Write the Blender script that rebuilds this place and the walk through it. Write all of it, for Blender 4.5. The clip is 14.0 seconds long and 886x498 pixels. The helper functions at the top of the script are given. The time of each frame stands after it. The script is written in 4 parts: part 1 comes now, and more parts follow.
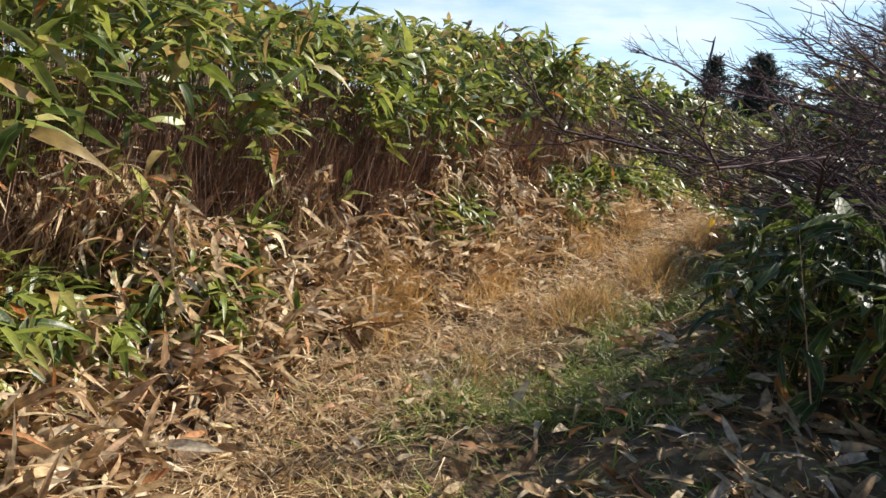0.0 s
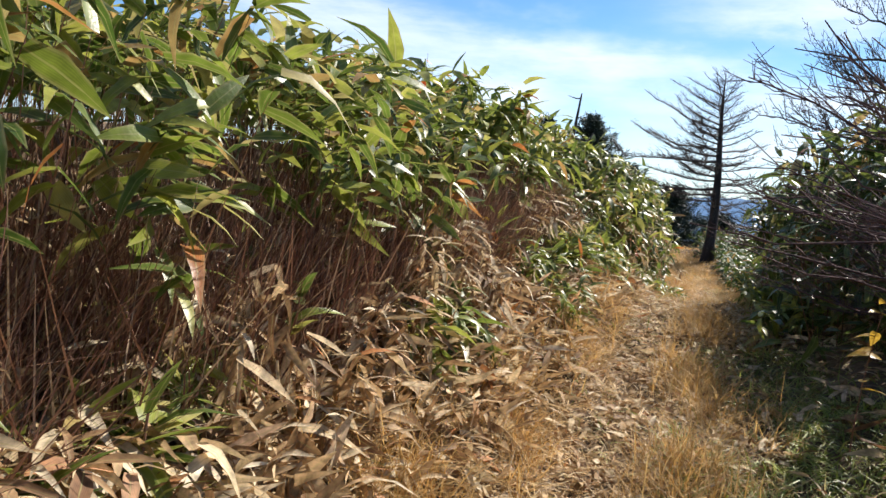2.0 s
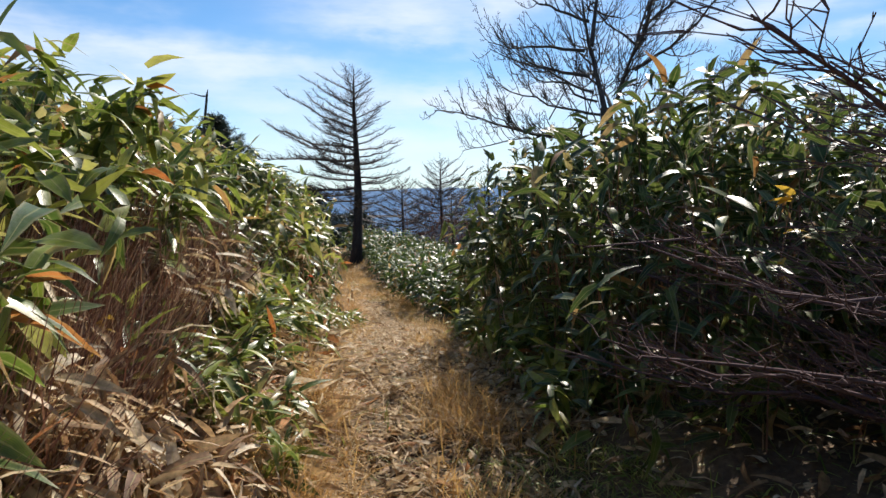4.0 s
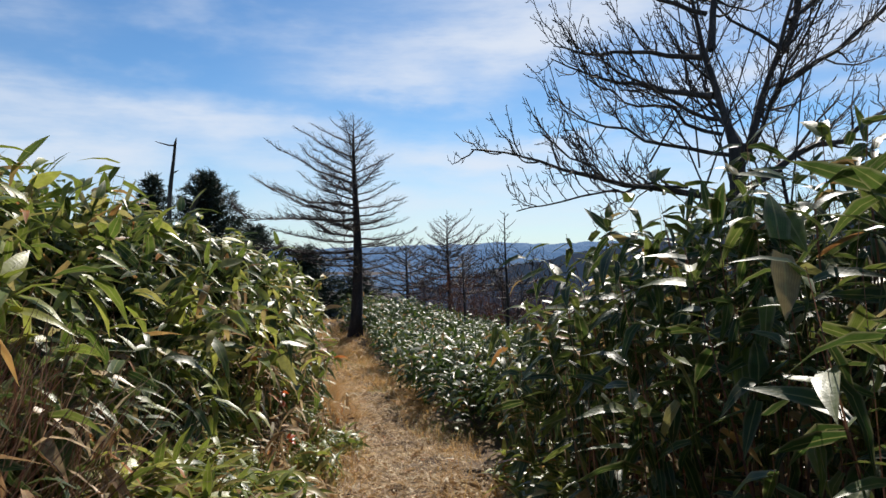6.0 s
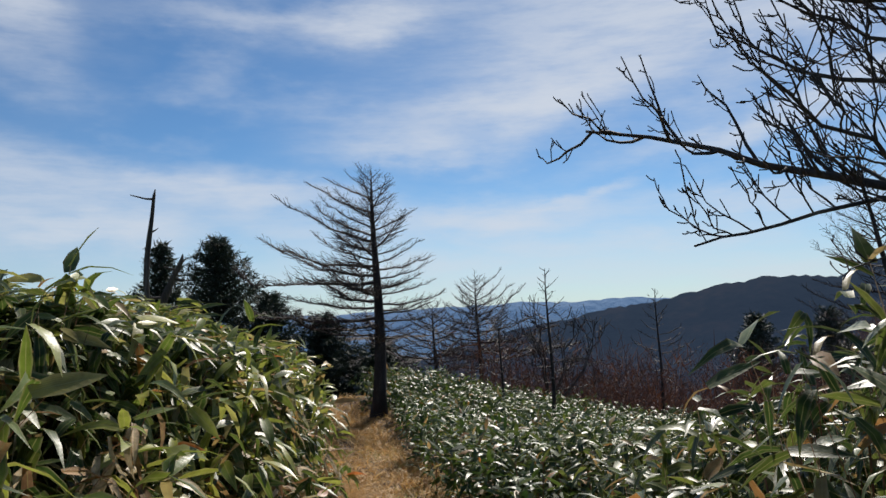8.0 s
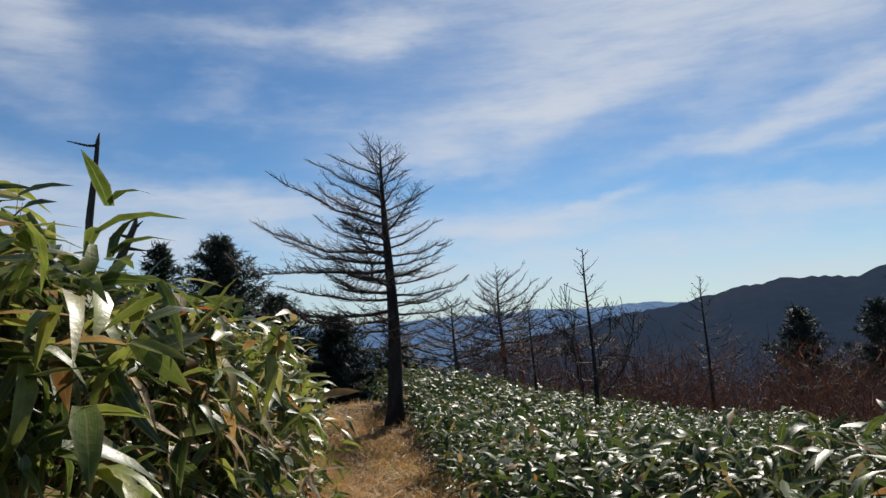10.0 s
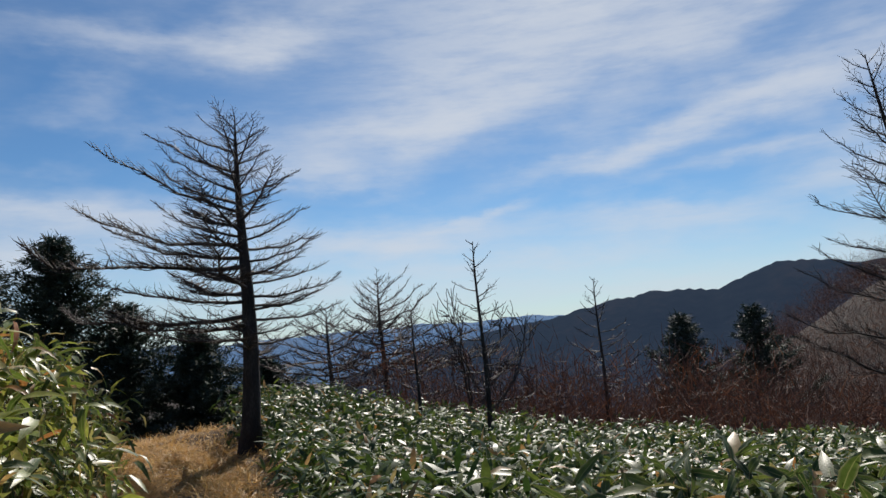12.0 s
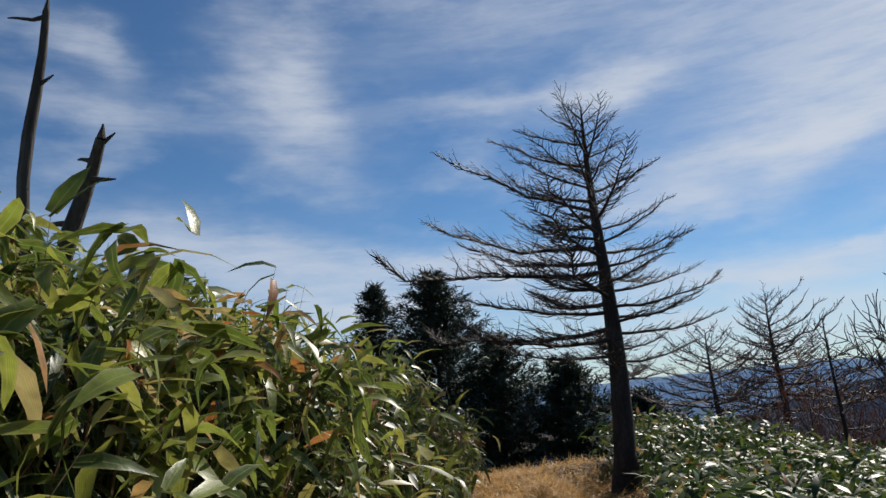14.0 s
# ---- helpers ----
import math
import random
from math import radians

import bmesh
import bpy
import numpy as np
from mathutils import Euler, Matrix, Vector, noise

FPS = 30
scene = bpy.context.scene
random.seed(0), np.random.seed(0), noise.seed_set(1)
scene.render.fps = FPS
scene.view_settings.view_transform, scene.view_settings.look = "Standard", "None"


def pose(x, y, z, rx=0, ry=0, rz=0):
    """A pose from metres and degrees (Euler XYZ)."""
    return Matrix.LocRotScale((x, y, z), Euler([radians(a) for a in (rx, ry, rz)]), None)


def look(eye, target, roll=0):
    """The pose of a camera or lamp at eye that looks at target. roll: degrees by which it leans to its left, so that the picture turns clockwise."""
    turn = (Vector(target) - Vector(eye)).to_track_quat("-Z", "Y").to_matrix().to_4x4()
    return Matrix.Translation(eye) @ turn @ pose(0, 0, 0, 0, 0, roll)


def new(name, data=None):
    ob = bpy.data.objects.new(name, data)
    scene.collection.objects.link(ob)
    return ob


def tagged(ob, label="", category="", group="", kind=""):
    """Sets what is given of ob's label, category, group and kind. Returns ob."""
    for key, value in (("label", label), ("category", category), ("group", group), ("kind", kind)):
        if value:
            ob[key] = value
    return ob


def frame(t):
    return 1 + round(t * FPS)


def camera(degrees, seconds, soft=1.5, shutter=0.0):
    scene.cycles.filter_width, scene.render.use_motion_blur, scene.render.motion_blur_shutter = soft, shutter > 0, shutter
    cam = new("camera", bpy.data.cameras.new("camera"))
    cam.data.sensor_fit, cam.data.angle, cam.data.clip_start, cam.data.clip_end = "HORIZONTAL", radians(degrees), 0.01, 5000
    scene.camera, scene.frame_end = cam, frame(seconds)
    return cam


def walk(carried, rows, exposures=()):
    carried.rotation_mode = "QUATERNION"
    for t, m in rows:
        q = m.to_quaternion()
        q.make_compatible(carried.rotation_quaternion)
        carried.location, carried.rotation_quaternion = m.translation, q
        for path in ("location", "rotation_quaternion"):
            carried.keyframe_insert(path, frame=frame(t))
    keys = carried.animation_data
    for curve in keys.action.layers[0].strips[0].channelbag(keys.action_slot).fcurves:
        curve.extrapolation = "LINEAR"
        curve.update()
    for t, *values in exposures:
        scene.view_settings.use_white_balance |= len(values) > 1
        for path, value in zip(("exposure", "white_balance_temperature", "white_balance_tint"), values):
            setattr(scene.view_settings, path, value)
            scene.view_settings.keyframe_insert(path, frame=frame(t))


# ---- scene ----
cam = camera(62.6, 14.0)
PATH = [
    (0, (3.101, 5.639, 1.389), (1.712, 7.025, 0.999), 4.0),
    (0.5, (2.649, 5.827, 1.304), (1.439, 7.375, 0.928), 4.8),
    (1, (2.015, 5.99, 1.296), (0.728, 7.476, 0.93), 5.2),
    (1.5, (1.473, 6.228, 1.317), (0.277, 7.793, 0.968), 6.0),
    (2, (0.998, 6.6, 1.313), (-0.042, 8.296, 1.107), 4.4),
    (2.5, (0.596, 7.051, 1.334), (-0.186, 8.886, 1.189), 3.7),
    (3, (0.353, 7.529, 1.386), (-0.023, 9.485, 1.21), 2.6),
    (3.5, (0.142, 7.996, 1.502), (-0.053, 9.978, 1.322), 0.5),
    (3.7, (0.046, 8.22, 1.499), (-0.074, 10.209, 1.32), -0.0),
    (5.8, (-0.492, 11.088, 1.663), (-0.589, 13.085, 1.65), 1.0),
    (6, (-0.519, 11.357, 1.671), (-0.633, 13.354, 1.659), 0.0),
    (6.5, (-0.63, 11.942, 1.729), (-0.714, 13.939, 1.792), -0.7),
    (7, (-0.695, 12.539, 1.794), (-0.83, 14.531, 1.902), -1.2),
    (7.5, (-0.815, 13.141, 1.811), (-0.946, 15.134, 1.927), -1.8),
    (7.7, (-0.865, 13.406, 1.789), (-1.014, 15.395, 1.924), -1.7),
    (9.8, (-1.18, 16.0, 1.302), (-1.416, 17.976, 1.502), -3.0),
    (10, (-1.315, 16.222, 1.3), (-1.522, 18.203, 1.485), -3.1),
    (10.5, (-1.145, 16.809, 1.19), (-1.253, 18.798, 1.37), -3.8),
    (11, (-1.069, 17.391, 1.078), (-1.001, 19.385, 1.222), -4.7),
    (11.5, (-1.134, 17.886, 1.155), (-1.06, 19.876, 1.343), -3.4),
    (12, (-1.279, 18.604, 1.07), (-1.168, 20.59, 1.277), -3.9),
    (12.5, (-1.269, 19.173, 0.877), (-1.372, 21.16, 1.08), -5.2),
    (13, (-1.394, 19.784, 0.723), (-1.585, 21.764, 0.938), -5.9),
    (13.2, (-1.438, 20.028, 0.662), (-1.766, 21.979, 0.951), -8.0),
    (13.5, (-1.469, 20.314, 0.667), (-2.032, 22.206, 0.987), -7.3),
    (14, (-1.613, 20.663, 0.719), (-2.445, 22.442, 1.097), -4.1),
]
EXPOSURES = [(0, 0.82), (0.7, 0.94), (1.5, 1.0), (2.5, 0.8), (3.5, 0.7), (6, 0.36), (7.5, 0.14), (10, 0.04), (14, 0.04)]
walk(cam, [(t, look(eye, target, roll)) for t, eye, target, roll in PATH], EXPOSURES)

# ---- world, sun, exposure ----
SUN_AZ, SUN_EL = radians(11), radians(40)
# high thin cloud: bearing, elevation, tilt, half length, half thickness (degrees), density
CIRRUS = [
    (-9.5, 22.3, 14, 4.5, 1.3, 0.75), (-19, 21.8, 3, 9, 0.9, 0.35), (2, 15.8, 9, 11, 1.7, 0.75), (12, 21.5, 14, 15, 4.8, 0.75), (26, 20.8, 4, 11, 1.8, 0.5),
    (18, 12.8, 12, 10, 1.0, 0.55), (30, 15.6, 14, 10, 1.9, 0.75), (-1, 6.9, -2, 10, 1.5, 0.75), (6, 8.0, 12, 4, 0.5, 0.45), (13, 4.6, 3, 9, 0.9, 0.45),
    (20, 6.6, -3, 8, 1.0, 0.55), (27, 10.6, 5, 7, 0.7, 0.4), (-7, 12.2, -4, 5, 1.0, 0.6), (-36, 22.4, -52, 5.5, 3.2, 0.6), (-51.5, 25.6, -18, 4, 1.3, 0.4),
    (-50, 21.8, -3, 8, 1.2, 0.3), (-43, 11.4, -10, 12, 2.2, 0.62), (-21, 9.2, -2, 9, 1.3, 0.7), (-31, 6.8, -8, 8, 1.2, 0.45), (-47, 6.6, -8, 7, 1.6, 0.7),
    (-30, 6.6, 2, 12, 1.6, 0.4), (-15, 29, 10, 14, 3.0, 0.3), (10, 30, 8, 14, 6.0, 0.8), (36, 8.5, 4, 9, 1.4, 0.5), (48, 14, 14, 12, 2.5, 0.6), (2, 2.6, 0, 26, 1.3, 0.3),
]
world = bpy.data.worlds.new("sky")
scene.world = world
world.use_nodes = True


def make_world():
    nt = world.node_tree
    nt.nodes.clear()
    N, L = nt.nodes.new, nt.links.new
    sky = N("ShaderNodeTexSky")
    sky.sky_type, sky.sun_disc = "NISHITA", False
    sky.sun_elevation, sky.sun_rotation = SUN_EL, SUN_AZ
    sky.altitude, sky.air_density, sky.dust_density, sky.ozone_density = 1500, 1.0, 0.4, 1.6
    tc = N("ShaderNodeTexCoord")
    sep = N("ShaderNodeSeparateXYZ")
    L(tc.outputs["Generated"], sep.inputs[0])

    def m(op, a, b=None, clamp=False):
        n = N("ShaderNodeMath")
        n.operation, n.use_clamp = op, clamp
        for k, v in ((0, a), (1, b)):
            if v is None:
                continue
            if isinstance(v, (int, float)):
                n.inputs[k].default_value = v
            else:
                L(v, n.inputs[k])
        return n.outputs[0]

    az = m("MULTIPLY", m("ARCTAN2", sep.outputs[0], sep.outputs[1]), 57.2958)
    el = m("MULTIPLY", m("ARCSINE", sep.outputs[2]), 57.2958)
    com = N("ShaderNodeCombineXYZ")
    L(az, com.inputs[0])
    L(el, com.inputs[1])

    def noise(turn, stretch, scale, detail, rough, seed, colour=False):
        mp, no = N("ShaderNodeMapping"), N("ShaderNodeTexNoise")
        mp.inputs["Rotation"].default_value = (0, 0, radians(turn))
        mp.inputs["Scale"].default_value = stretch
        mp.inputs["Location"].default_value = (seed, seed * 0.7, seed * 1.3)
        L(com.outputs[0], mp.inputs[0])
        no.inputs["Scale"].default_value, no.inputs["Detail"].default_value = scale, detail
        no.inputs["Roughness"].default_value = rough
        L(mp.outputs[0], no.inputs["Vector"])
        return no.outputs[1 if colour else 0]

    def vm(op, a, b):
        n = N("ShaderNodeVectorMath")
        n.operation = op
        for k, v in ((0, a), (1, b)):
            if isinstance(v, tuple):
                n.inputs[k].default_value = v
            else:
                L(v, n.inputs[k])
        return n

    def span(v, low, high, to_low=0.0, to_high=1.0):
        mr = N("ShaderNodeMapRange")
        mr.interpolation_type = "SMOOTHSTEP"
        mr.inputs["From Min"].default_value, mr.inputs["From Max"].default_value = low, high
        mr.inputs["To Min"].default_value, mr.inputs["To Max"].default_value = to_low, to_high
        L(v, mr.inputs[0])
        return mr.outputs[0]

    # wind-torn edges: the sky's angles are shifted by two scales of noise before the clouds are laid out
    w1 = vm("MULTIPLY", vm("SUBTRACT", noise(0, (1, 1.6, 1), 0.10, 3, 0.5, 2.0, True), (0.5, 0.5, 0.5)).outputs[0], (11.0, 5.0, 0.0)).outputs[0]
    w2 = vm("MULTIPLY", vm("SUBTRACT", noise(-12, (0.6, 1.5, 1), 0.55, 4, 0.6, 5.0, True), (0.5, 0.5, 0.5)).outputs[0], (3.2, 1.8, 0.0)).outputs[0]
    torn = vm("ADD", com.outputs[0], vm("ADD", w1, w2).outputs[0]).outputs[0]
    total = None
    for bearing, rise, tilt, half, thick, amount in CIRRUS:
        mp = N("ShaderNodeMapping")
        mp.vector_type = "TEXTURE"
        mp.inputs["Location"].default_value = (bearing, rise, 0)
        mp.inputs["Rotation"].default_value = (0, 0, radians(tilt))
        mp.inputs["Scale"].default_value = (half, thick, 1)
        L(torn, mp.inputs[0])
        r2 = vm("DOT_PRODUCT", mp.outputs[0], mp.outputs[0]).outputs["Value"]
        one = m("MULTIPLY", m("EXPONENT", m("MULTIPLY", r2, -1.0)), amount)
        total = one if total is None else m("ADD", total, one)
    fibre = noise(-10, (0.28, 1.5, 1), 0.75, 7, 0.62, 9.0)
    soft = noise(-8, (0.5, 1.2, 1), 0.16, 5, 0.55, 4.0)
    front = m("MULTIPLY", total, span(fibre, 0.25, 0.7, 0.6, 1.2))
    around = m("MULTIPLY", span(soft, 0.45, 0.78), m("ADD", m("MULTIPLY", fibre, 0.5), 0.12))
    haze = span(el, 9.0, 0.0, 0.0, 0.48)
    veil = m("SUBTRACT", 1.0, m("EXPONENT", m("MULTIPLY", m("ADD", m("ADD", m("MULTIPLY", front, 1.2), around), haze), -1.25)), True)
    mix = N("ShaderNodeMix")
    mix.data_type = "RGBA"
    L(veil, mix.inputs["Factor"])
    tint = N("ShaderNodeMix")
    tint.data_type, tint.blend_type = "RGBA", "MULTIPLY"
    tint.inputs["Factor"].default_value = 1.0
    tint.inputs["B"].default_value = SKY_TINT
    L(sky.outputs[0], tint.inputs["A"])
    L(tint.outputs["Result"], mix.inputs["A"])
    mix.inputs["B"].default_value = CLOUD
    bg = N("ShaderNodeBackground")
    bg.inputs["Strength"].default_value = SKY_STRENGTH
    L(mix.outputs["Result"], bg.inputs[0])
    out = N("ShaderNodeOutputWorld")
    L(bg.outputs[0], out.inputs[0])


SKY_STRENGTH, SKY_TINT, CLOUD = 0.070, (0.62, 0.92, 1.14, 1), (8.7, 9.3, 10.3, 1)
make_world()
sun = new("sun", bpy.data.lights.new("sun", "SUN"))
sun.data.energy, sun.data.angle, sun.data.color = 5.0, radians(0.53), (1.0, 0.93, 0.84)
SUN_DIR = Vector((math.sin(SUN_AZ) * math.cos(SUN_EL), math.cos(SUN_AZ) * math.cos(SUN_EL), math.sin(SUN_EL)))
sun.matrix_world = look(SUN_DIR * 60, (0, 0, 0))

# ---- materials ----


def material(name):
    mat = bpy.data.materials.new(name)
    mat.use_nodes = True
    mat.node_tree.nodes.clear()
    return mat, mat.node_tree.nodes.new, mat.node_tree.links.new


def ramp_node(N, stops, interp="LINEAR"):
    r = N("ShaderNodeValToRGB")
    r.color_ramp.interpolation = interp
    el = r.color_ramp.elements
    while len(el) < len(stops):
        el.new(0.5)
    for e, (p, c) in zip(el, stops):
        e.position, e.color = p, (*c, 1)
    return r


def foliage(name, stops, rough=0.4, through_light=0.35, blotch=0.35, blotch_scale=18, spec=0.5, edge=None):
    """Leaf material: colour varies from leaf to leaf and by blotches on each; light passes through."""
    mat, N, L = material(name)
    geo = N("ShaderNodeNewGeometry")
    ramp = ramp_node(N, stops)
    L(geo.outputs["Random Per Island"], ramp.inputs[0])
    no = N("ShaderNodeTexNoise")
    no.inputs["Scale"].default_value, no.inputs["Detail"].default_value = blotch_scale, 4
    L(geo.outputs["Position"], no.inputs["Vector"])
    mr = N("ShaderNodeMapRange")
    mr.inputs["From Min"].default_value, mr.inputs["From Max"].default_value = 0.3, 0.7
    mr.inputs["To Min"].default_value, mr.inputs["To Max"].default_value = 1 - blotch, 1 + blotch
    L(no.outputs[0], mr.inputs[0])
    mul = N("ShaderNodeMix")
    mul.data_type, mul.blend_type = "RGBA", "MULTIPLY"
    mul.inputs["Factor"].default_value = 1
    L(ramp.outputs[0], mul.inputs["A"])
    L(mr.outputs[0], mul.inputs["B"])
    colour = mul.outputs["Result"]
    if edge:
        uv = N("ShaderNodeUVMap")
        sep = N("ShaderNodeSeparateXYZ")
        L(uv.outputs[0], sep.inputs[0])
        em = N("ShaderNodeMapRange")
        em.inputs["From Min"].default_value, em.inputs["From Max"].default_value = 0.66, 0.98
        em.inputs["To Max"].default_value = 0.75
        L(sep.outputs[1], em.inputs[0])
        ew = N("ShaderNodeMath")
        ew.operation = "MULTIPLY"
        L(em.outputs[0], ew.inputs[0])
        L(no.outputs[0], ew.inputs[1])
        e2 = N("ShaderNodeMix")
        e2.data_type = "RGBA"
        L(ew.outputs[0], e2.inputs["Factor"])
        L(colour, e2.inputs["A"])
        e2.inputs["B"].default_value = (*edge, 1)
        colour = e2.outputs["Result"]
        sine, vein = N("ShaderNodeMath"), N("ShaderNodeMapRange")
        sine.operation = "SINE"
        turn = N("ShaderNodeMath")
        turn.operation = "MULTIPLY"
        turn.inputs[1].default_value = 38.0
        L(sep.outputs[1], turn.inputs[0])
        L(turn.outputs[0], sine.inputs[0])
        vein.inputs["From Min"].default_value = -1.0
        vein.inputs["To Min"].default_value, vein.inputs["To Max"].default_value = 0.86, 1.1
        L(sine.outputs[0], vein.inputs[0])
        v2 = N("ShaderNodeMix")
        v2.data_type, v2.blend_type = "RGBA", "MULTIPLY"
        v2.inputs["Factor"].default_value = 1
        L(colour, v2.inputs["A"])
        L(vein.outputs[0], v2.inputs["B"])
        rib = N("ShaderNodeMapRange")
        rib.inputs["From Min"].default_value, rib.inputs["From Max"].default_value = 0.02, 0.12
        rib.inputs["To Min"].default_value, rib.inputs["To Max"].default_value = 0.55, 0.0
        L(sep.outputs[1], rib.inputs[0])
        r2 = N("ShaderNodeMix")
        r2.data_type = "RGBA"
        L(rib.outputs[0], r2.inputs["Factor"])
        L(v2.outputs["Result"], r2.inputs["A"])
        r2.inputs["B"].default_value = (0.38, 0.36, 0.14, 1)
        colour = r2.outputs["Result"]
    p = N("ShaderNodeBsdfPrincipled")
    p.inputs["Roughness"].default_value = rough
    p.inputs["Specular IOR Level"].default_value = spec
    L(colour, p.inputs["Base Color"])
    bump = N("ShaderNodeBump")
    bump.inputs["Strength"].default_value, bump.inputs["Distance"].default_value = 0.25, 0.004
    n2 = N("ShaderNodeTexNoise")
    n2.inputs["Scale"].default_value = 90
    L(geo.outputs["Position"], n2.inputs["Vector"])
    L(n2.outputs[0], bump.inputs["Height"])
    L(bump.outputs[0], p.inputs["Normal"])
    tr = N("ShaderNodeBsdfTranslucent")
    L(colour, tr.inputs[0])
    mx = N("ShaderNodeMixShader")
    mx.inputs[0].default_value = through_light
    L(p.outputs[0], mx.inputs[1])
    L(tr.outputs[0], mx.inputs[2])
    out = N("ShaderNodeOutputMaterial")
    L(mx.outputs[0], out.inputs[0])
    return mat


def rough_surface(name, stops, scale=3.0, fine=40.0, rough=0.9, bump=0.5, distance=0.02, stretch=(1, 1, 1), haze_glow=None, woods_from=None, gloss=0.25):
    """Bark, soil, rock: two scales of noise, colour ramp and bump."""
    mat, N, L = material(name)
    geo = N("ShaderNodeNewGeometry")
    mp = N("ShaderNodeMapping")
    mp.inputs["Scale"].default_value = stretch
    L(geo.outputs["Position"], mp.inputs[0])
    a, b = N("ShaderNodeTexNoise"), N("ShaderNodeTexNoise")
    for n, s in ((a, scale), (b, fine)):
        n.inputs["Scale"].default_value, n.inputs["Detail"].default_value = s, 6
        L(mp.outputs[0], n.inputs["Vector"])
    mixed = N("ShaderNodeMix")
    mixed.data_type = "FLOAT"
    mixed.inputs["Factor"].default_value = 0.45
    L(a.outputs[0], mixed.inputs["A"])
    L(b.outputs[0], mixed.inputs["B"])
    spread = N("ShaderNodeMapRange")
    spread.inputs["From Min"].default_value, spread.inputs["From Max"].default_value = 0.3, 0.7
    L(mixed.outputs["Result"], spread.inputs[0])
    ramp = ramp_node(N, stops)
    L(spread.outputs[0], ramp.inputs[0])
    p = N("ShaderNodeBsdfPrincipled")
    p.inputs["Roughness"].default_value = rough
    p.inputs["Specular IOR Level"].default_value = gloss
    L(ramp.outputs[0], p.inputs["Base Color"])
    if woods_from:
        sp, mr, mx = N("ShaderNodeSeparateXYZ"), N("ShaderNodeMapRange"), N("ShaderNodeMix")
        L(geo.outputs["Position"], sp.inputs[0])
        L(sp.outputs[1], mr.inputs[0])
        mr.inputs["From Min"].default_value, mr.inputs["From Max"].default_value = woods_from, woods_from + 4
        mx.data_type = "RGBA"
        L(mr.outputs[0], mx.inputs["Factor"])
        L(ramp.outputs[0], mx.inputs["A"])
        mx.inputs["B"].default_value = (0.038, 0.026, 0.022, 1)
        L(mx.outputs["Result"], p.inputs["Base Color"])
    bp = N("ShaderNodeBump")
    bp.inputs["Strength"].default_value, bp.inputs["Distance"].default_value = bump, distance
    L(b.outputs[0], bp.inputs["Height"])
    L(bp.outputs[0], p.inputs["Normal"])
    out = N("ShaderNodeOutputMaterial")
    # emission added to distant slopes in place of haze
    if haze_glow:
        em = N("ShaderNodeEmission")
        em.inputs[0].default_value, em.inputs[1].default_value = (*haze_glow[0], 1), haze_glow[1]
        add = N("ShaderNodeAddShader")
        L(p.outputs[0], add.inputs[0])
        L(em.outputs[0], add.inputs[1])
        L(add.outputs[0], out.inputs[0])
    else:
        L(p.outputs[0], out.inputs[0])
    return mat


LEAF = foliage("bamboo_leaf", [(0.0, (0.05, 0.09, 0.016)), (0.3, (0.12, 0.175, 0.026)), (0.56, (0.23, 0.28, 0.04)), (0.80, (0.37, 0.38, 0.07)),
                               (0.91, (0.42, 0.35, 0.14)), (0.97, (0.44, 0.25, 0.08)), (1.0, (0.44, 0.13, 0.03))],
               rough=0.40, through_light=0.42, edge=(0.48, 0.38, 0.2))
# Darker leaf colour; on the hedge and understorey it holds painted shade.
LEAF_FIELD_SHADE = foliage("bamboo_leaf_field_and_shade", [(0.0, (0.026, 0.055, 0.013)), (0.6, (0.068, 0.11, 0.022)), (0.92, (0.15, 0.185, 0.035)),
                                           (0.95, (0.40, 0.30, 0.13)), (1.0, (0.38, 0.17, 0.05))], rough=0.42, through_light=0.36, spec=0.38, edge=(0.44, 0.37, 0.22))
DEAD_LEAF = foliage("dead_leaf", [(0.0, (0.16, 0.08, 0.04)), (0.25, (0.36, 0.22, 0.11)), (0.5, (0.54, 0.38, 0.21)), (0.75, (0.66, 0.52, 0.32)),
                                  (0.9, (0.72, 0.62, 0.46)), (1.0, (0.45, 0.17, 0.05))], rough=0.7, through_light=0.3, blotch=0.5, blotch_scale=30, spec=0.3, edge=(0.30, 0.19, 0.09))
STRAW = foliage("straw", [(0.0, (0.22, 0.125, 0.05)), (0.3, (0.44, 0.28, 0.12)), (0.7, (0.62, 0.44, 0.21)),
                          (1.0, (0.72, 0.58, 0.36))], rough=0.6, through_light=0.3, blotch=0.25, blotch_scale=3)
FRINGE = foliage("golden_grass", [(0.0, (0.46, 0.26, 0.08)), (0.6, (0.60, 0.37, 0.12)), (1.0, (0.66, 0.48, 0.22))], rough=0.6, through_light=0.4,
                 blotch=0.2, blotch_scale=3)
BROWN_STEM = foliage("brown_stem", [(0.0, (0.075, 0.03, 0.022)), (0.4, (0.18, 0.08, 0.052)), (0.72, (0.31, 0.165, 0.105)),
                                    (1.0, (0.52, 0.38, 0.25))], rough=0.6, through_light=0.12, blotch=0.3, blotch_scale=4)
GRASS = foliage("green_grass", [(0.0, (0.11, 0.16, 0.025)), (0.45, (0.26, 0.32, 0.05)), (0.78, (0.42, 0.42, 0.12)),
                                (1.0, (0.52, 0.42, 0.2))], rough=0.5, through_light=0.35, blotch=0.3, blotch_scale=4)
NEEDLE = foliage("conifer_needle", [(0.0, (0.009, 0.021, 0.012)), (1.0, (0.024, 0.042, 0.02))], rough=0.6, through_light=0.1)
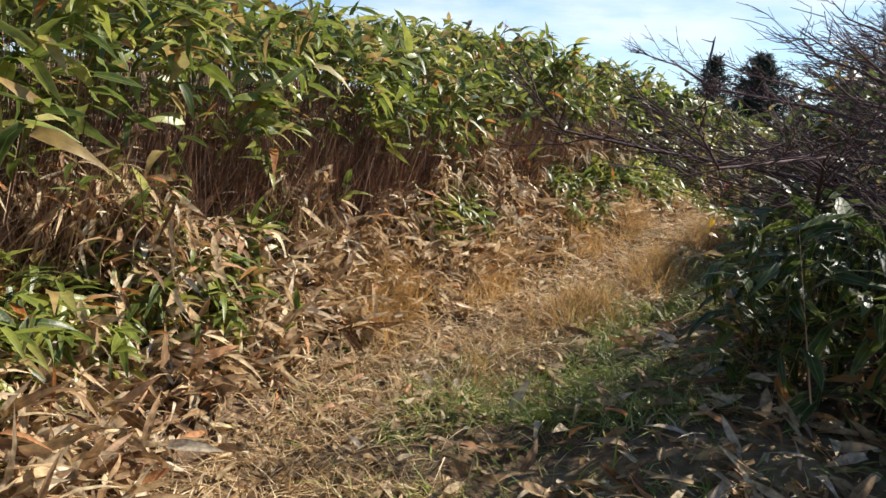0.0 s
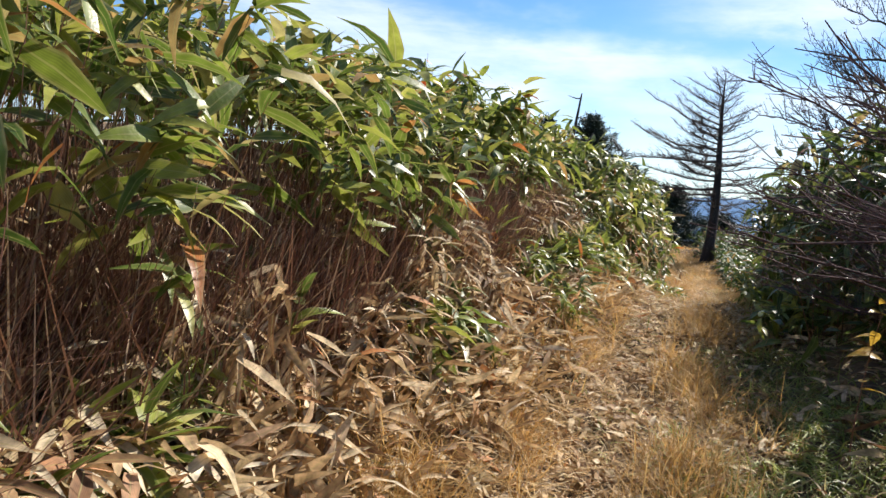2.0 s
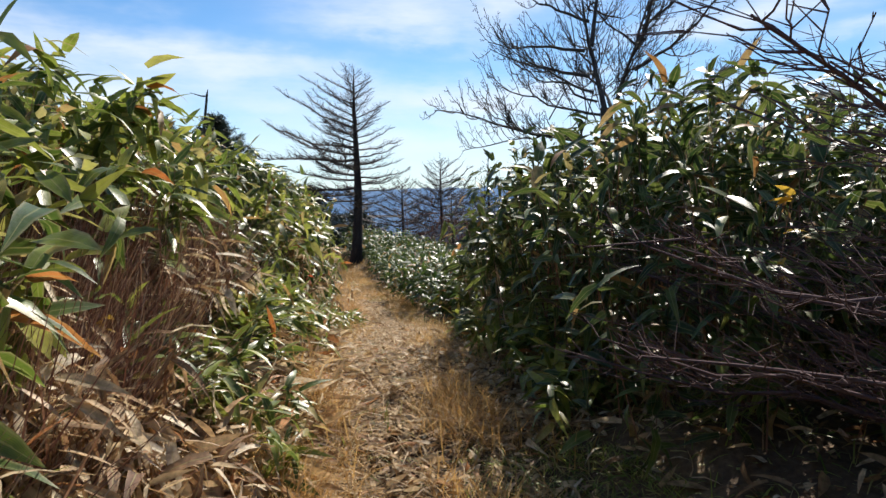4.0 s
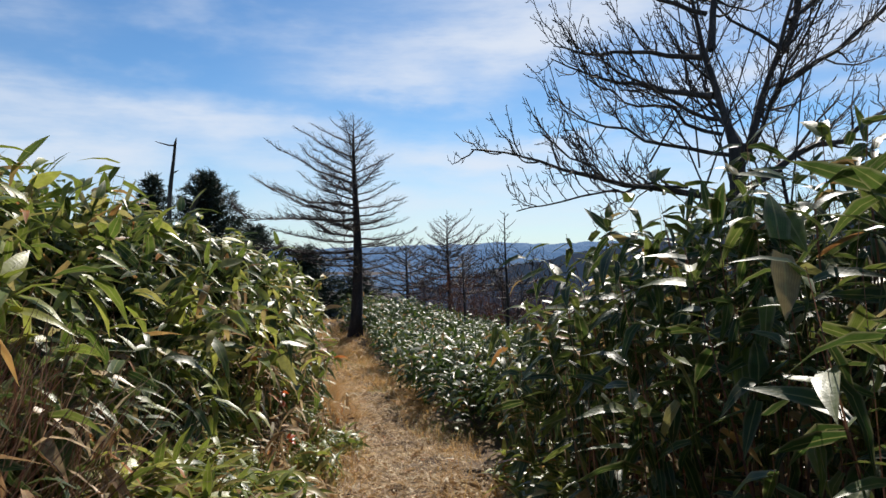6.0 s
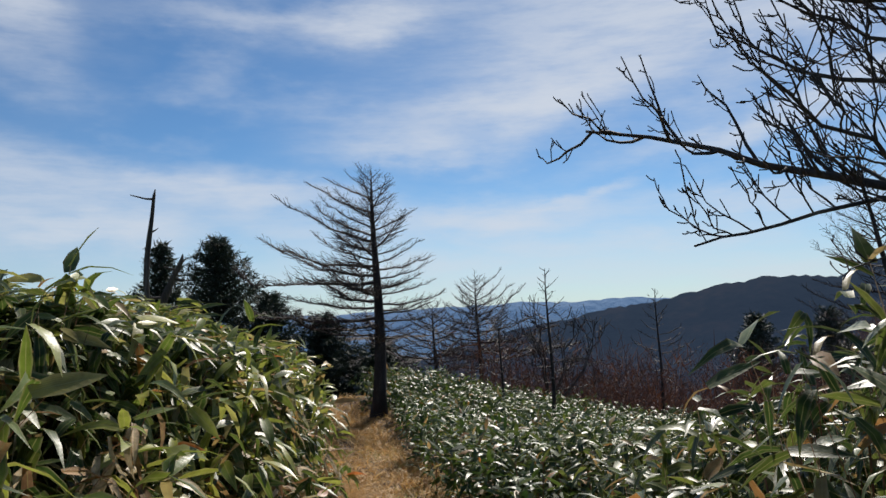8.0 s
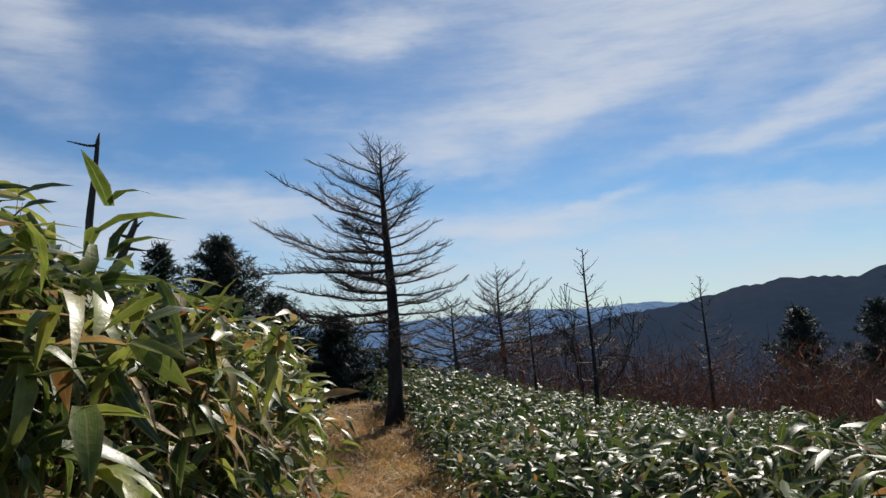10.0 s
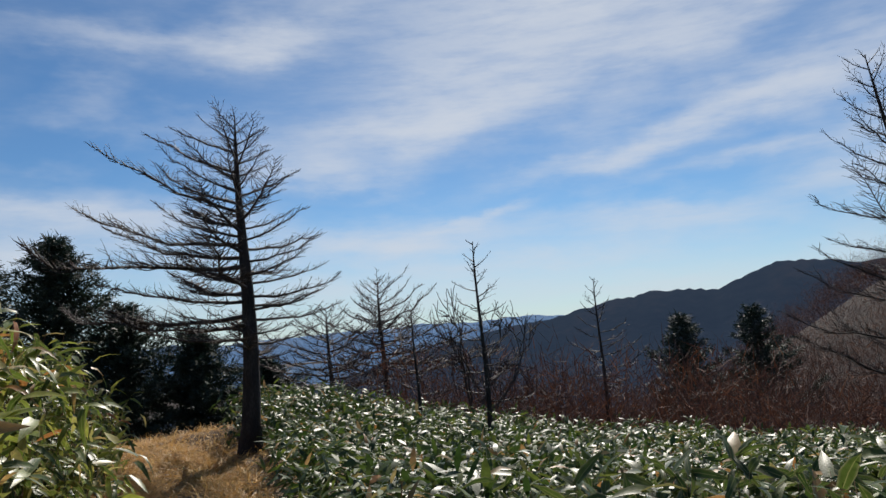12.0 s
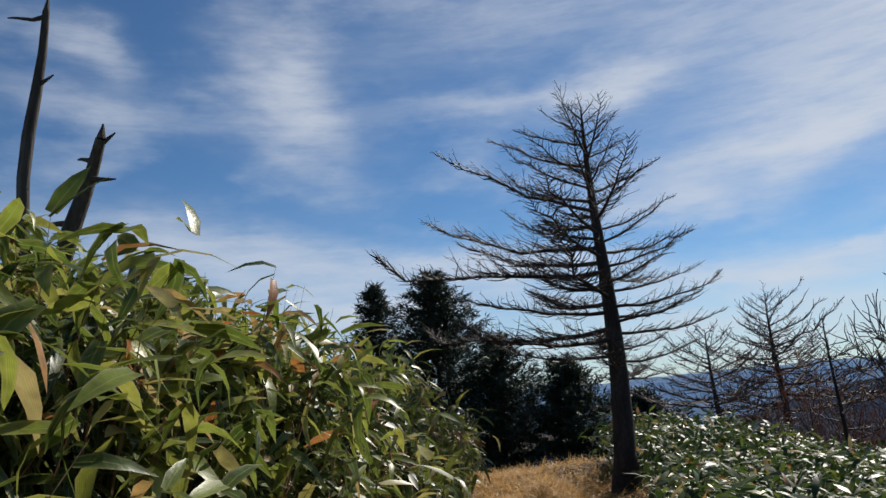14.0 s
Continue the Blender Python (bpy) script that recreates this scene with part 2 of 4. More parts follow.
RUSSET = foliage("russet_twig", [(0.0, (0.04, 0.025, 0.023)), (0.5, (0.085, 0.042, 0.031)), (0.85, (0.16, 0.065, 0.036)),
                                 (1.0, (0.27, 0.105, 0.045))], rough=0.8, through_light=0.15, blotch=0.3, blotch_scale=0.15)
SOIL = rough_surface("path_soil", [(0.0, (0.05, 0.03, 0.02)), (0.45, (0.12, 0.078, 0.045)), (0.75, (0.22, 0.15, 0.08)),
                                   (1.0, (0.33, 0.24, 0.135))], scale=1.6, fine=26, bump=0.9, distance=0.03, woods_from=39)
BARK = rough_surface("larch_bark", [(0.0, (0.018, 0.015, 0.015)), (0.6, (0.045, 0.037, 0.034)), (1.0, (0.085, 0.072, 0.065))],
                     scale=9, fine=60, bump=0.8, distance=0.02, stretch=(1, 1, 0.25))
TWIG = rough_surface("twig_bark", [(0.0, (0.02, 0.015, 0.015)), (1.0, (0.06, 0.044, 0.04))], scale=12, fine=70, rough=0.6, bump=0.3, distance=0.005)
PURPLE_TWIG = rough_surface("larch_twig", [(0.0, (0.05, 0.03, 0.034)), (1.0, (0.16, 0.11, 0.105))], scale=12, fine=70, rough=0.9, bump=0.3, distance=0.005, gloss=0.1)
GREY_BARK = rough_surface("grey_bark", [(0.0, (0.03, 0.026, 0.025)), (0.6, (0.07, 0.06, 0.055)), (1.0, (0.14, 0.12, 0.11))],
                          scale=8, fine=50, rough=0.75, bump=0.5, distance=0.01, stretch=(1, 1, 0.4))
SNAG_WOOD = rough_surface("weathered_wood", [(0.0, (0.025, 0.022, 0.02)), (0.6, (0.08, 0.07, 0.062)), (1.0, (0.17, 0.155, 0.14))],
                          scale=7, fine=45, bump=0.9, distance=0.015, stretch=(1, 1, 0.12))
# Ridge across the valley: blue emission stands in for haze.
HILL = rough_surface("wooded_hill_haze_glow", [(0.0, (0.006, 0.008, 0.011)), (0.5, (0.010, 0.012, 0.015)), (1.0, (0.022, 0.018, 0.018))],
                     scale=0.012, fine=0.06, bump=0.5, distance=3, haze_glow=((0.075, 0.125, 0.22), 0.23), gloss=0.0)
# Far range: haze put in as pale blue base colour and emission.
FAR_HILL = rough_surface("mountain_haze_tint", [(0.0, (0.05, 0.07, 0.10)), (1.0, (0.08, 0.10, 0.13))], scale=0.002, fine=0.02, bump=1.0,
                         distance=30, haze_glow=((0.16, 0.30, 0.55), 0.42), gloss=0.0)

# Foothills: valley haze put in as bluish base colour and emission.
MID_HILL = rough_surface("foothill_haze_tint", [(0.0, (0.03, 0.045, 0.06)), (1.0, (0.06, 0.07, 0.085))], scale=0.004, fine=0.03, bump=0.6,
                         distance=12, haze_glow=((0.16, 0.32, 0.60), 0.34), gloss=0.0)

# ---- mesh tools ----
rng = np.random.default_rng(7)


def mesh_from(name, verts, faces, mat, uv=None, smooth=True):
    """A mesh from vertex and quad or triangle arrays."""
    me = bpy.data.meshes.new(name)
    verts, faces = np.asarray(verts, np.float32), np.asarray(faces, np.int32)
    n, k = faces.shape
    me.vertices.add(len(verts))
    me.vertices.foreach_set("co", verts.ravel())
    me.loops.add(n * k)
    me.loops.foreach_set("vertex_index", faces.ravel())
    me.polygons.add(n)
    me.polygons.foreach_set("loop_start", np.arange(0, n * k, k, dtype=np.int32))
    me.polygons.foreach_set("loop_total", np.full(n, k, np.int32))
    me.polygons.foreach_set("use_smooth", np.full(n, smooth))
    if uv is not None:
        layer = me.uv_layers.new(name="UVMap")
        layer.data.foreach_set("uv", np.asarray(uv, np.float32)[faces.ravel()].ravel())
    me.update(calc_edges=True)
    me.materials.append(mat)
    return me


def blade(width, droop, fold=0.25, sections=5, lance=True, twist=0.0):
    """A leaf along +x, one unit long: three vertices across at each section. Returns verts, quads, uv."""
    v, f, uv = [], [], []
    for i in range(sections):
        u = i / (sections - 1)
        w = width * (math.sin(math.pi * min(1, 0.08 + 0.92 * u) ** 0.62) ** 0.8 if lance else (1 - u) ** 0.6)
        w = max(w, 0.02 * width)
        z, x = -droop * u * u, u * (1 - 0.22 * abs(droop) * u)
        a = twist * u
        for s in (-1, 0, 1):
            y, dz = s * w * math.cos(a), s * w * math.sin(a) + abs(s) * fold * w
            v.append((x, y, z + dz))
            uv.append((u, abs(s)))
        if i:
            a0, b0 = 3 * (i - 1), 3 * i
            f += [(a0, b0, b0 + 1, a0 + 1), (a0 + 1, b0 + 1, b0 + 2, a0 + 2)]
    return np.array(v), np.array(f), np.array(uv)


def strip(width, droop, sections=3):
    """A grass blade along +x, one unit long, two vertices across."""
    v, f, uv = [], [], []
    for i in range(sections):
        u = i / (sections - 1)
        w = width * (1 - 0.85 * u)
        for s in (-1, 1):
            v.append((u * (1 - 0.3 * abs(droop) * u), s * w, -droop * u * u))
            uv.append((u, 0.3))
        if i:
            f.append((2 * i - 2, 2 * i, 2 * i + 1, 2 * i - 1))
    return np.array(v), np.array(f), np.array(uv)


def lens(width, droop):
    """A plain leaf along +x, two vertices across, widest near its middle."""
    v, uv = [], []
    for u, w in ((0, 0.15), (0.33, 1.0), (0.68, 0.75), (1.0, 0.03)):
        for side in (-1, 1):
            v.append((u * (1 - 0.22 * droop * u), side * w * width, -droop * u * u))
            uv.append((u, 0.4))
    return np.array(v), np.array([(2 * i, 2 * i + 2, 2 * i + 3, 2 * i + 1) for i in range(3)]), np.array(uv)


def turns(az, pitch, roll):
    """Rotation matrices that point +x along azimuth az, raised by pitch, rolled about its own axis."""
    ca, sa, cp, sp, cr, sr = np.cos(az), np.sin(az), np.cos(pitch), np.sin(pitch), np.cos(roll), np.sin(roll)
    x = np.stack([ca * cp, sa * cp, sp], -1)
    y0 = np.stack([-sa, ca, 0 * ca], -1)
    z0 = np.cross(x, y0)
    y = y0 * cr[:, None] + z0 * sr[:, None]
    return np.stack([x, y, np.cross(x, y)], -1)


def spread(templates, places, az, pitch, roll, size, wide=None):
    """Joined copies of the templates at the given poses. Returns verts, quads, uv."""
    places, n = np.asarray(places, float), len(places)
    R = turns(np.asarray(az), np.asarray(pitch), np.asarray(roll))
    kind = rng.integers(0, len(templates), n)
    V, F, U, base = [], [], [], 0
    for k, (tv, tf, tu) in enumerate(templates):
        pick = np.nonzero(kind == k)[0]
        if not len(pick):
            continue
        sc = np.stack([size[pick]] * 3, -1)
        if wide is not None:
            sc[:, 1] *= wide[pick]
        local = tv[None] * sc[:, None]
        vv = np.einsum("nij,nvj->nvi", R[pick], local) + places[pick][:, None]
        V.append(vv.reshape(-1, 3))
        F.append((tf[None] + (base + np.arange(len(pick)) * len(tv))[:, None, None]).reshape(-1, 4))
        U.append(np.tile(tu, (len(pick), 1)))
        base += len(pick) * len(tv)
    return np.concatenate(V), np.concatenate(F), np.concatenate(U)


class Tubes:
    """Collects tapering tubes into one quad mesh."""

    def __init__(self):
        self.v, self.f, self.n = [], [], 0

    def add(self, points, radii, sides=4):
        p, r = np.asarray(points, float), np.asarray(radii, float)
        d = np.gradient(p, axis=0)
        d /= np.linalg.norm(d, axis=1, keepdims=True) + 1e-9
        ref = np.where(np.abs(d[:, 2:3]) > 0.85, [[1.0, 0, 0]], [[0, 0, 1.0]])
        a = np.cross(d, ref)
        a /= np.linalg.norm(a, axis=1, keepdims=True) + 1e-9
        b = np.cross(d, a)
        t = np.arange(sides) * 2 * np.pi / sides
        ring = a[:, None] * np.cos(t)[None, :, None] + b[:, None] * np.sin(t)[None, :, None]
        self.v.append((p[:, None] + ring * r[:, None, None]).reshape(-1, 3))
        m = len(p)
        i = np.arange(m - 1)[:, None] * sides + np.arange(sides)[None]
        j = np.arange(m - 1)[:, None] * sides + (np.arange(sides)[None] + 1) % sides
        self.f.append((np.stack([i, j, j + sides, i + sides], -1).reshape(-1, 4)) + self.n)
        self.n += m * sides

    def mesh(self, name, mat):
        return mesh_from(name, np.concatenate(self.v), np.concatenate(self.f), mat)


def part(name, me, parent, label=""):
    ob = new(name, me)
    ob.parent = parent
    return tagged(ob, label)


# ---- lie of the land ----
TRACK = np.array([(7.5, 4.6), (5.0, 5.0), (3.1, 5.6), (1.6, 6.2), (0.72, 7.0), (0.30, 8.0), (0.0, 9.2), (-0.3, 10.7), (-0.66, 12.5),
                  (-0.98, 14.2), (-1.25, 16.0), (-1.35, 18.0), (-1.65, 20.0), (-2.3, 22.0), (-3.25, 24.8), (-4.15, 27.4), (-5.15, 30.0), (-6.4, 33.0), (-9.0, 37.0)])


def smooth(a, b, x):
    t = np.clip((np.asarray(x, float) - a) / (b - a), 0, 1)
    return t * t * (3 - 2 * t)


def track(x, y):
    """Signed distance to the path's middle line (left is positive) and the along-path y."""
    x, y = np.asarray(x, float), np.asarray(y, float)
    best, side, along = np.full(x.shape, 1e9), np.ones(x.shape), np.zeros(x.shape)
    for (ax, ay), (bx, by) in zip(TRACK[:-1], TRACK[1:]):
        dx, dy = bx - ax, by - ay
        u = np.clip(((x - ax) * dx + (y - ay) * dy) / (dx * dx + dy * dy), 0, 1)
        qx, qy = ax + u * dx, ay + u * dy
        d = np.hypot(x - qx, y - qy)
        near = d < best
        best = np.where(near, d, best)
        side = np.where(near, np.sign(dx * (y - qy) - dy * (x - qx) + 1e-12), side)
        along = np.where(near, qy, along)
    return best * side, along


def wave(x, y, scale, seed=0.0):
    """Cheap smooth unevenness, about -1 to 1."""
    x, y = np.asarray(x) / scale + seed, np.asarray(y) / scale - seed * 1.7
    return (np.sin(1.3 * x + 2.1 * np.sin(0.7 * y)) + np.sin(1.9 * y + 1.7 * np.sin(0.9 * x + 1)) + np.sin(2.7 * x + 2.3 * y)) / 3


def height(x, y):
    s, u = track(x, y)
    z = np.interp(u, [4, 7, 9, 11, 13, 14, 16, 18, 20, 22, 26, 28, 31, 33.5, 36, 40], [-0.02, 0, 0.03, 0.1, 0.25, 0.2, -0.12, -0.42, -0.75, -0.85, -1.08, -1.1, -1.0, -0.9, -1.3, -2.6])
    bank = np.interp(u, [4, 8, 13, 16, 20, 22, 27, 33, 40], [1.15, 1.2, 1.15, 1.25, 1.3, 1.3, 1.3, 0.6, 0.3])
    steep = np.interp(u, [13, 15.5, 28, 31], [0, 1, 1, 0])
    near = smooth(16.5, 14.5, u)
    sb = s + 0.2 * smooth(22, 24.5, u) * smooth(32, 29, u)
    apron = 0.40 * smooth(0.15, 1.0, s) + (bank - 0.40) * smooth(1.0, 2.3, s)
    cut = bank * (0.45 * smooth(0.65, 1.25, sb) + 0.55 * (steep * smooth(0.9, 1.45, sb) + (1 - steep) * smooth(1.0, 2.3, sb)))
    left = near * apron + (1 - near) * cut + 0.05 * np.clip(s - 2.3, 0, 8) * smooth(26, 14, u)
    left = left + 0.6 * smooth(1.6, 3.2, s) * smooth(20, 22, u) * smooth(31, 27, u)
    rbank = np.interp(u, [4, 6, 9, 15, 17, 19, 24], [0.1, 0.15, 0.3, 0.4, 0.2, 0.05, 0.0])
    right = rbank * smooth(0.7, 1.8, -s) - 0.125 * np.clip(-s - 1.6, 0, 60) * smooth(10, 20, y)
    z = z + np.where(s > 0, left, right) - 0.35 * smooth(-0.5, -1.3, s) * smooth(27, 31, u) * smooth(34, 32.5, u)
    z = z - 0.05 * smooth(0.45, 0.0, np.abs(s)) + 0.035 * wave(x, y, 0.45) + 0.02 * wave(x, y, 0.17, 2)
    z = z + 0.4 * np.exp(-((x + 2.8) / 2.8) ** 2) * smooth(28, 33, y) * smooth(38, 34.5, y) * smooth(-0.6, -1.4, s)
    r = np.hypot(x, y - 20)
    z = z - 0.11 * np.clip(y - 35, 0, 600) * smooth(33, 45, y) - 0.10 * np.clip(r - 60, 0, 900) * smooth(-20, 40, y)
    z = z + 25 * np.exp(-((x - 62) / 33) ** 2 - ((y - 92) / 30) ** 2)
    return np.maximum(z, -140 + 12 * wave(x, y, 260))


def build_ground():
    def axis(parts):
        return np.unique(np.concatenate([np.arange(a, b, st) for a, b, st in parts]).round(4))

    xs = axis([(-4600, -900, 370), (-900, -160, 70), (-160, -40, 10), (-40, -10, 1.5), (-10, -5, 0.4), (-5, 4.5, 0.11), (4.5, 10, 0.35), (10, 40, 1.5),
               (40, 160, 10), (160, 900, 70), (900, 4700, 370)])
    ys = axis([(-600, -60, 90), (-60, -10, 6), (-10, 3.5, 0.8), (3.5, 24, 0.11), (24, 36, 0.3), (36, 70, 1.2), (70, 200, 7), (200, 900, 60), (900, 4700, 380)])
    X, Y = np.meshgrid(xs, ys)
    Z = height(X, Y)
    v = np.stack([X, Y, Z], -1).reshape(-1, 3)
    w = len(xs)
    i = (np.arange(len(ys) - 1)[:, None] * w + np.arange(w - 1)[None]).reshape(-1, 1)
    ob = new("ground", mesh_from("ground", v, np.concatenate([i, i + 1, i + w + 1, i + w], 1), SOIL))
    tagged(ob, "brown trodden earth hillside with a narrow worn footpath", "ground", kind="structure")


build_ground()


def build_ridge(name, label, dist, azimuths, elevs, mat, depth, rough, base):
    """A wooded ridge with slopes on both sides; its crest runs through the given bearings and elevations (degrees)."""
    az = np.linspace(azimuths[0], azimuths[-1], 260)
    el = np.interp(az, azimuths, elevs)
    crest = 1.0 + dist * np.tan(np.radians(el)) + rough * (wave(az, 0 * az, 1.3) + 0.5 * wave(az, 0 * az, 0.37, 3) + 0.2 * rng.normal(0, 1, len(az)))
    rows = []
    for k, f in enumerate(np.linspace(-1, 1, 13)):
        d = dist + f * depth
        fall = abs(f) ** 0.8
        z = crest * (1 - fall) + base * fall + (1 - fall) * fall * 2.5 * rough * wave(az * 2, az * 0 + k, 1.1, k)
        rows.append(np.stack([d * np.sin(np.radians(az)), 17 + d * np.cos(np.radians(az)), z], -1))
    v = np.concatenate(rows)
    w = len(az)
    i = (np.arange(12)[:, None] * w + np.arange(w - 1)[None]).reshape(-1, 1)
    ob = new(name, mesh_from(name, v, np.concatenate([i, i + 1, i + w + 1, i + w], 1), mat))
    tagged(ob, label, "mountain", kind="structure")


build_ridge("backdrop_ridge", "dark wooded mountain ridge across the valley, haze put in as blue glow", 1100,
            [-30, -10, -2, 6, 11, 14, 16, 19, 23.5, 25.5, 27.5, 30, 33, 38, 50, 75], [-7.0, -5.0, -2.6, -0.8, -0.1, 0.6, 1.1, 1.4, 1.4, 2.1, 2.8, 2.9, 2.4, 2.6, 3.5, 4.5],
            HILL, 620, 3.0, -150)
build_ridge("backdrop_mountains", "far mountain range on the horizon, haze put in as pale blue glow", 4000, [-80, -40, -22, -15, -9, -3, 2, 6, 10, 14, 25, 60],
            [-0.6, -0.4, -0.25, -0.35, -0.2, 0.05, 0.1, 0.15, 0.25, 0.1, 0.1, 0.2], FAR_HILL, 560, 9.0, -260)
build_ridge("backdrop_foothills", "wooded foothills beyond the valley, haze put in as blue-grey glow", 2300, [-80, -45, -25, -15, -9, -4, 2, 8, 14, 30],
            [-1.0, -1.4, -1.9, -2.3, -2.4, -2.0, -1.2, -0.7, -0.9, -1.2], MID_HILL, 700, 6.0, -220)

# ---- bamboo grass ----
BLADES = [blade(0.115, 0.35, 0.25, 4), blade(0.10, 0.6, 0.3, 4), blade(0.125, 0.15, 0.2, 4, twist=0.5), blade(0.11, 0.8, 0.25, 4, twist=-0.6)]
FAR_BLADES = [lens(0.12, 0.4), lens(0.11, 0.7), lens(0.13, 0.15)]
STRAWS = [strip(0.016, 0.5), strip(0.02, 0.9), strip(0.014, 0.2)]


def thicket(name, label, xy, tall, mat, blades, per, size=(0.17, 0.27), crown=0.45, sag=0.15, stems=True, out=None, wide=(0.8, 1.25)):
    """Bamboo grass as one stand: culms at the points xy, each with a fan of leaves round its upper part."""
    x, y = xy[:, 0], xy[:, 1]
    n = len(x)
    base = np.stack([x, y, height(x, y)], -1)
    h = tall * rng.uniform(0.72, 1.12, n)
    lean = rng.normal(0, 0.13, (n, 2))
    if out is not None:
        lean += out
    tip = base + np.stack([lean[:, 0] * h, lean[:, 1] * h, h], -1)
    k = np.repeat(np.arange(n), per)
    f = 1 - np.broadcast_to(crown, n)[k] * rng.random(len(k)) ** 1.6
    pl = base[k] * (1 - f[:, None]) + tip[k] * f[:, None]
    az = rng.uniform(0, 2 * np.pi, len(k))
    pitch = rng.normal(0.30, 0.42, len(k)) - np.broadcast_to(sag, n)[k] + 0.5 * (f > 0.97)
    sets = [spread(blades, pl, az, pitch, rng.normal(0, 0.45, len(k)), rng.uniform(*size, len(k)), rng.uniform(*wide, len(k)))]
    ob = new(name, mesh_from(name, sets[0][0], sets[0][1], mat, sets[0][2]))
    tagged(ob, label, "bamboo grass", kind="stuff")
    if stems:
        t = spread([strip(0.005, 0.0, 2)], base, np.arctan2(lean[:, 1], lean[:, 0]), np.arctan2(1.0, np.hypot(lean[:, 0], lean[:, 1])),
                   rng.uniform(0, 3, n), h * 1.02)
        part("culms", mesh_from("culms", t[0], t[1], BROWN_STEM, t[2]), ob, "thin brown upright culms")
    return ob


def scatter(n, x0, x1, y0, y1, keep):
    """n tries in a rectangle, of which keep(x, y, s, u) stays (a probability)."""
    x, y = rng.uniform(x0, x1, n), rng.uniform(y0, y1, n)
    s, u = track(x, y)
    ok = rng.random(n) < keep(x, y, s, u)
    return np.stack([x, y], -1)[ok]


def heading(xy, amount):
    """The way down from the bank towards the path, times amount."""
    x, y = xy[:, 0], xy[:, 1]
    e = 0.2
    gx, gy = height(x + e, y) - height(x - e, y), height(x, y + e) - height(x, y - e)
    g = np.stack([-gx, -gy], -1) / (2 * e)
    return amount * np.clip(g, -1, 1)


SEG = np.hypot(*np.diff(TRACK, axis=0).T)
ARC = np.concatenate([[0], np.cumsum(SEG)])


def lane(n, y0, y1, s0, s1, near=1.0, peak=0.5):
    """n points along the path between the levels y0 and y1, s0 to s1 beside its middle; near > 1 crowds them to the start."""
    a0, a1 = np.interp([y0, y1], TRACK[:, 1], ARC)
    a = a0 + (a1 - a0) * rng.random(n) ** near
    px, py = np.interp(a, ARC, TRACK[:, 0]), np.interp(a, ARC, TRACK[:, 1])
    qx, qy = np.interp(a + 0.3, ARC, TRACK[:, 0]), np.interp(a + 0.3, ARC, TRACK[:, 1])
    d = np.hypot(qx - px, qy - py) + 1e-9
    s = s0 + (s1 - s0) * np.where(rng.random(n) < 0.5, rng.random(n), rng.triangular(0, peak, 1, n))
    return np.stack([px - (qy - py) / d * s, py + (qx - px) / d * s], -1)


def some(xy, test):
    """The points for which test(x, y, s, u), a probability, holds."""
    sv, uv = track(xy[:, 0], xy[:, 1])
    return xy[rng.random(len(xy)) < test(xy[:, 0], xy[:, 1], sv, uv)]


# left bank, on top of the cut
xy = scatter(13000, -8, 4, 1.0, 24, lambda x, y, s, u: np.where((u > 14.5) & (u < 23), smooth(0.9, 1.2, s), smooth(0.95, 1.25, s)) * smooth(6.5, 3.0, s) * np.where((wave(x, y, 0.42, 3) > -0.35) | (s > 2.3), 1.0, 0.3))
s_, u_ = track(xy[:, 0], xy[:, 1])
tall = np.interp(u_, [5, 8, 10, 12, 16, 20, 24], [1.05, 0.9, 0.8, 0.78, 0.95, 0.95, 0.9]) * np.where(u_ < 13, np.interp(s_, [0.95, 1.3, 2.2], [1.1, 1.3, 1.0]), np.interp(s_, [1.2, 2.0], [0.8, 1.0])) * (1 + 0.13 * wave(xy[:, 0], xy[:, 1], 0.5, 8))
thicket("bamboo_grass_bank", "dense green bamboo grass with yellowing leaves on the bank", xy, tall, LEAF, BLADES, 9, size=(0.14, 0.25), out=heading(xy, 0.38), crown=np.interp(u_, [7, 9, 12, 15], [0.46, 0.42, 0.44, 0.65]), sag=np.interp(u_, [10, 14], [0.32, 0.55]), wide=(0.9, 1.5))
xy = scatter(3600, -9, 0, 21.5, 33, lambda x, y, s, u: smooth(0.55, 0.85, s) * smooth(8, 4, s))
thicket("bamboo_grass_slope", "dense green bamboo grass on the sunlit slope", xy, 0.95, LEAF, BLADES, 9, size=(0.15, 0.25), out=heading(xy, 0.2), crown=0.85, sag=0.55)
# Lower leaves of the bank, with their shade put into the darker colour.
xy = np.concatenate([lane(2600, 13.2, 21, 0.95, 2.3), lane(2000, 20.5, 29, 0.75, 2.4)])
s_, u_ = track(xy[:, 0], xy[:, 1])
thicket("bamboo_grass_understorey", "bamboo grass filling the bank under its sunlit top, shade put into its dark green", xy, np.interp(u_, [13, 15, 20, 24], [0.45, 0.65, 0.8, 0.6]), LEAF_FIELD_SHADE, BLADES, 12, size=(0.12, 0.22), crown=0.95, sag=0.75, stems=False, wide=(0.9, 1.5))
# tufts low on the bank where the path begins
xy = some(np.concatenate([lane(950, 4.8, 7.6, 0.8, 2.0), lane(420, 12.5, 16.5, 0.5, 1.1), lane(260, 12, 17.5, -1.5, -0.8)]), lambda x, y, s, u: np.where(u > 10, 0.2, 0.35) + 0.65 * (wave(x, y, 0.5, 4) > 0))
thicket("bamboo_grass_tufts", "low green bamboo grass tufts at the foot of the bank", xy, np.interp(track(xy[:, 0], xy[:, 1])[1], [5.8, 6.6, 8, 11], [0.8, 0.55, 0.45, 0.26]), LEAF, BLADES, 9, size=(0.12, 0.23), crown=0.9, sag=0.3)
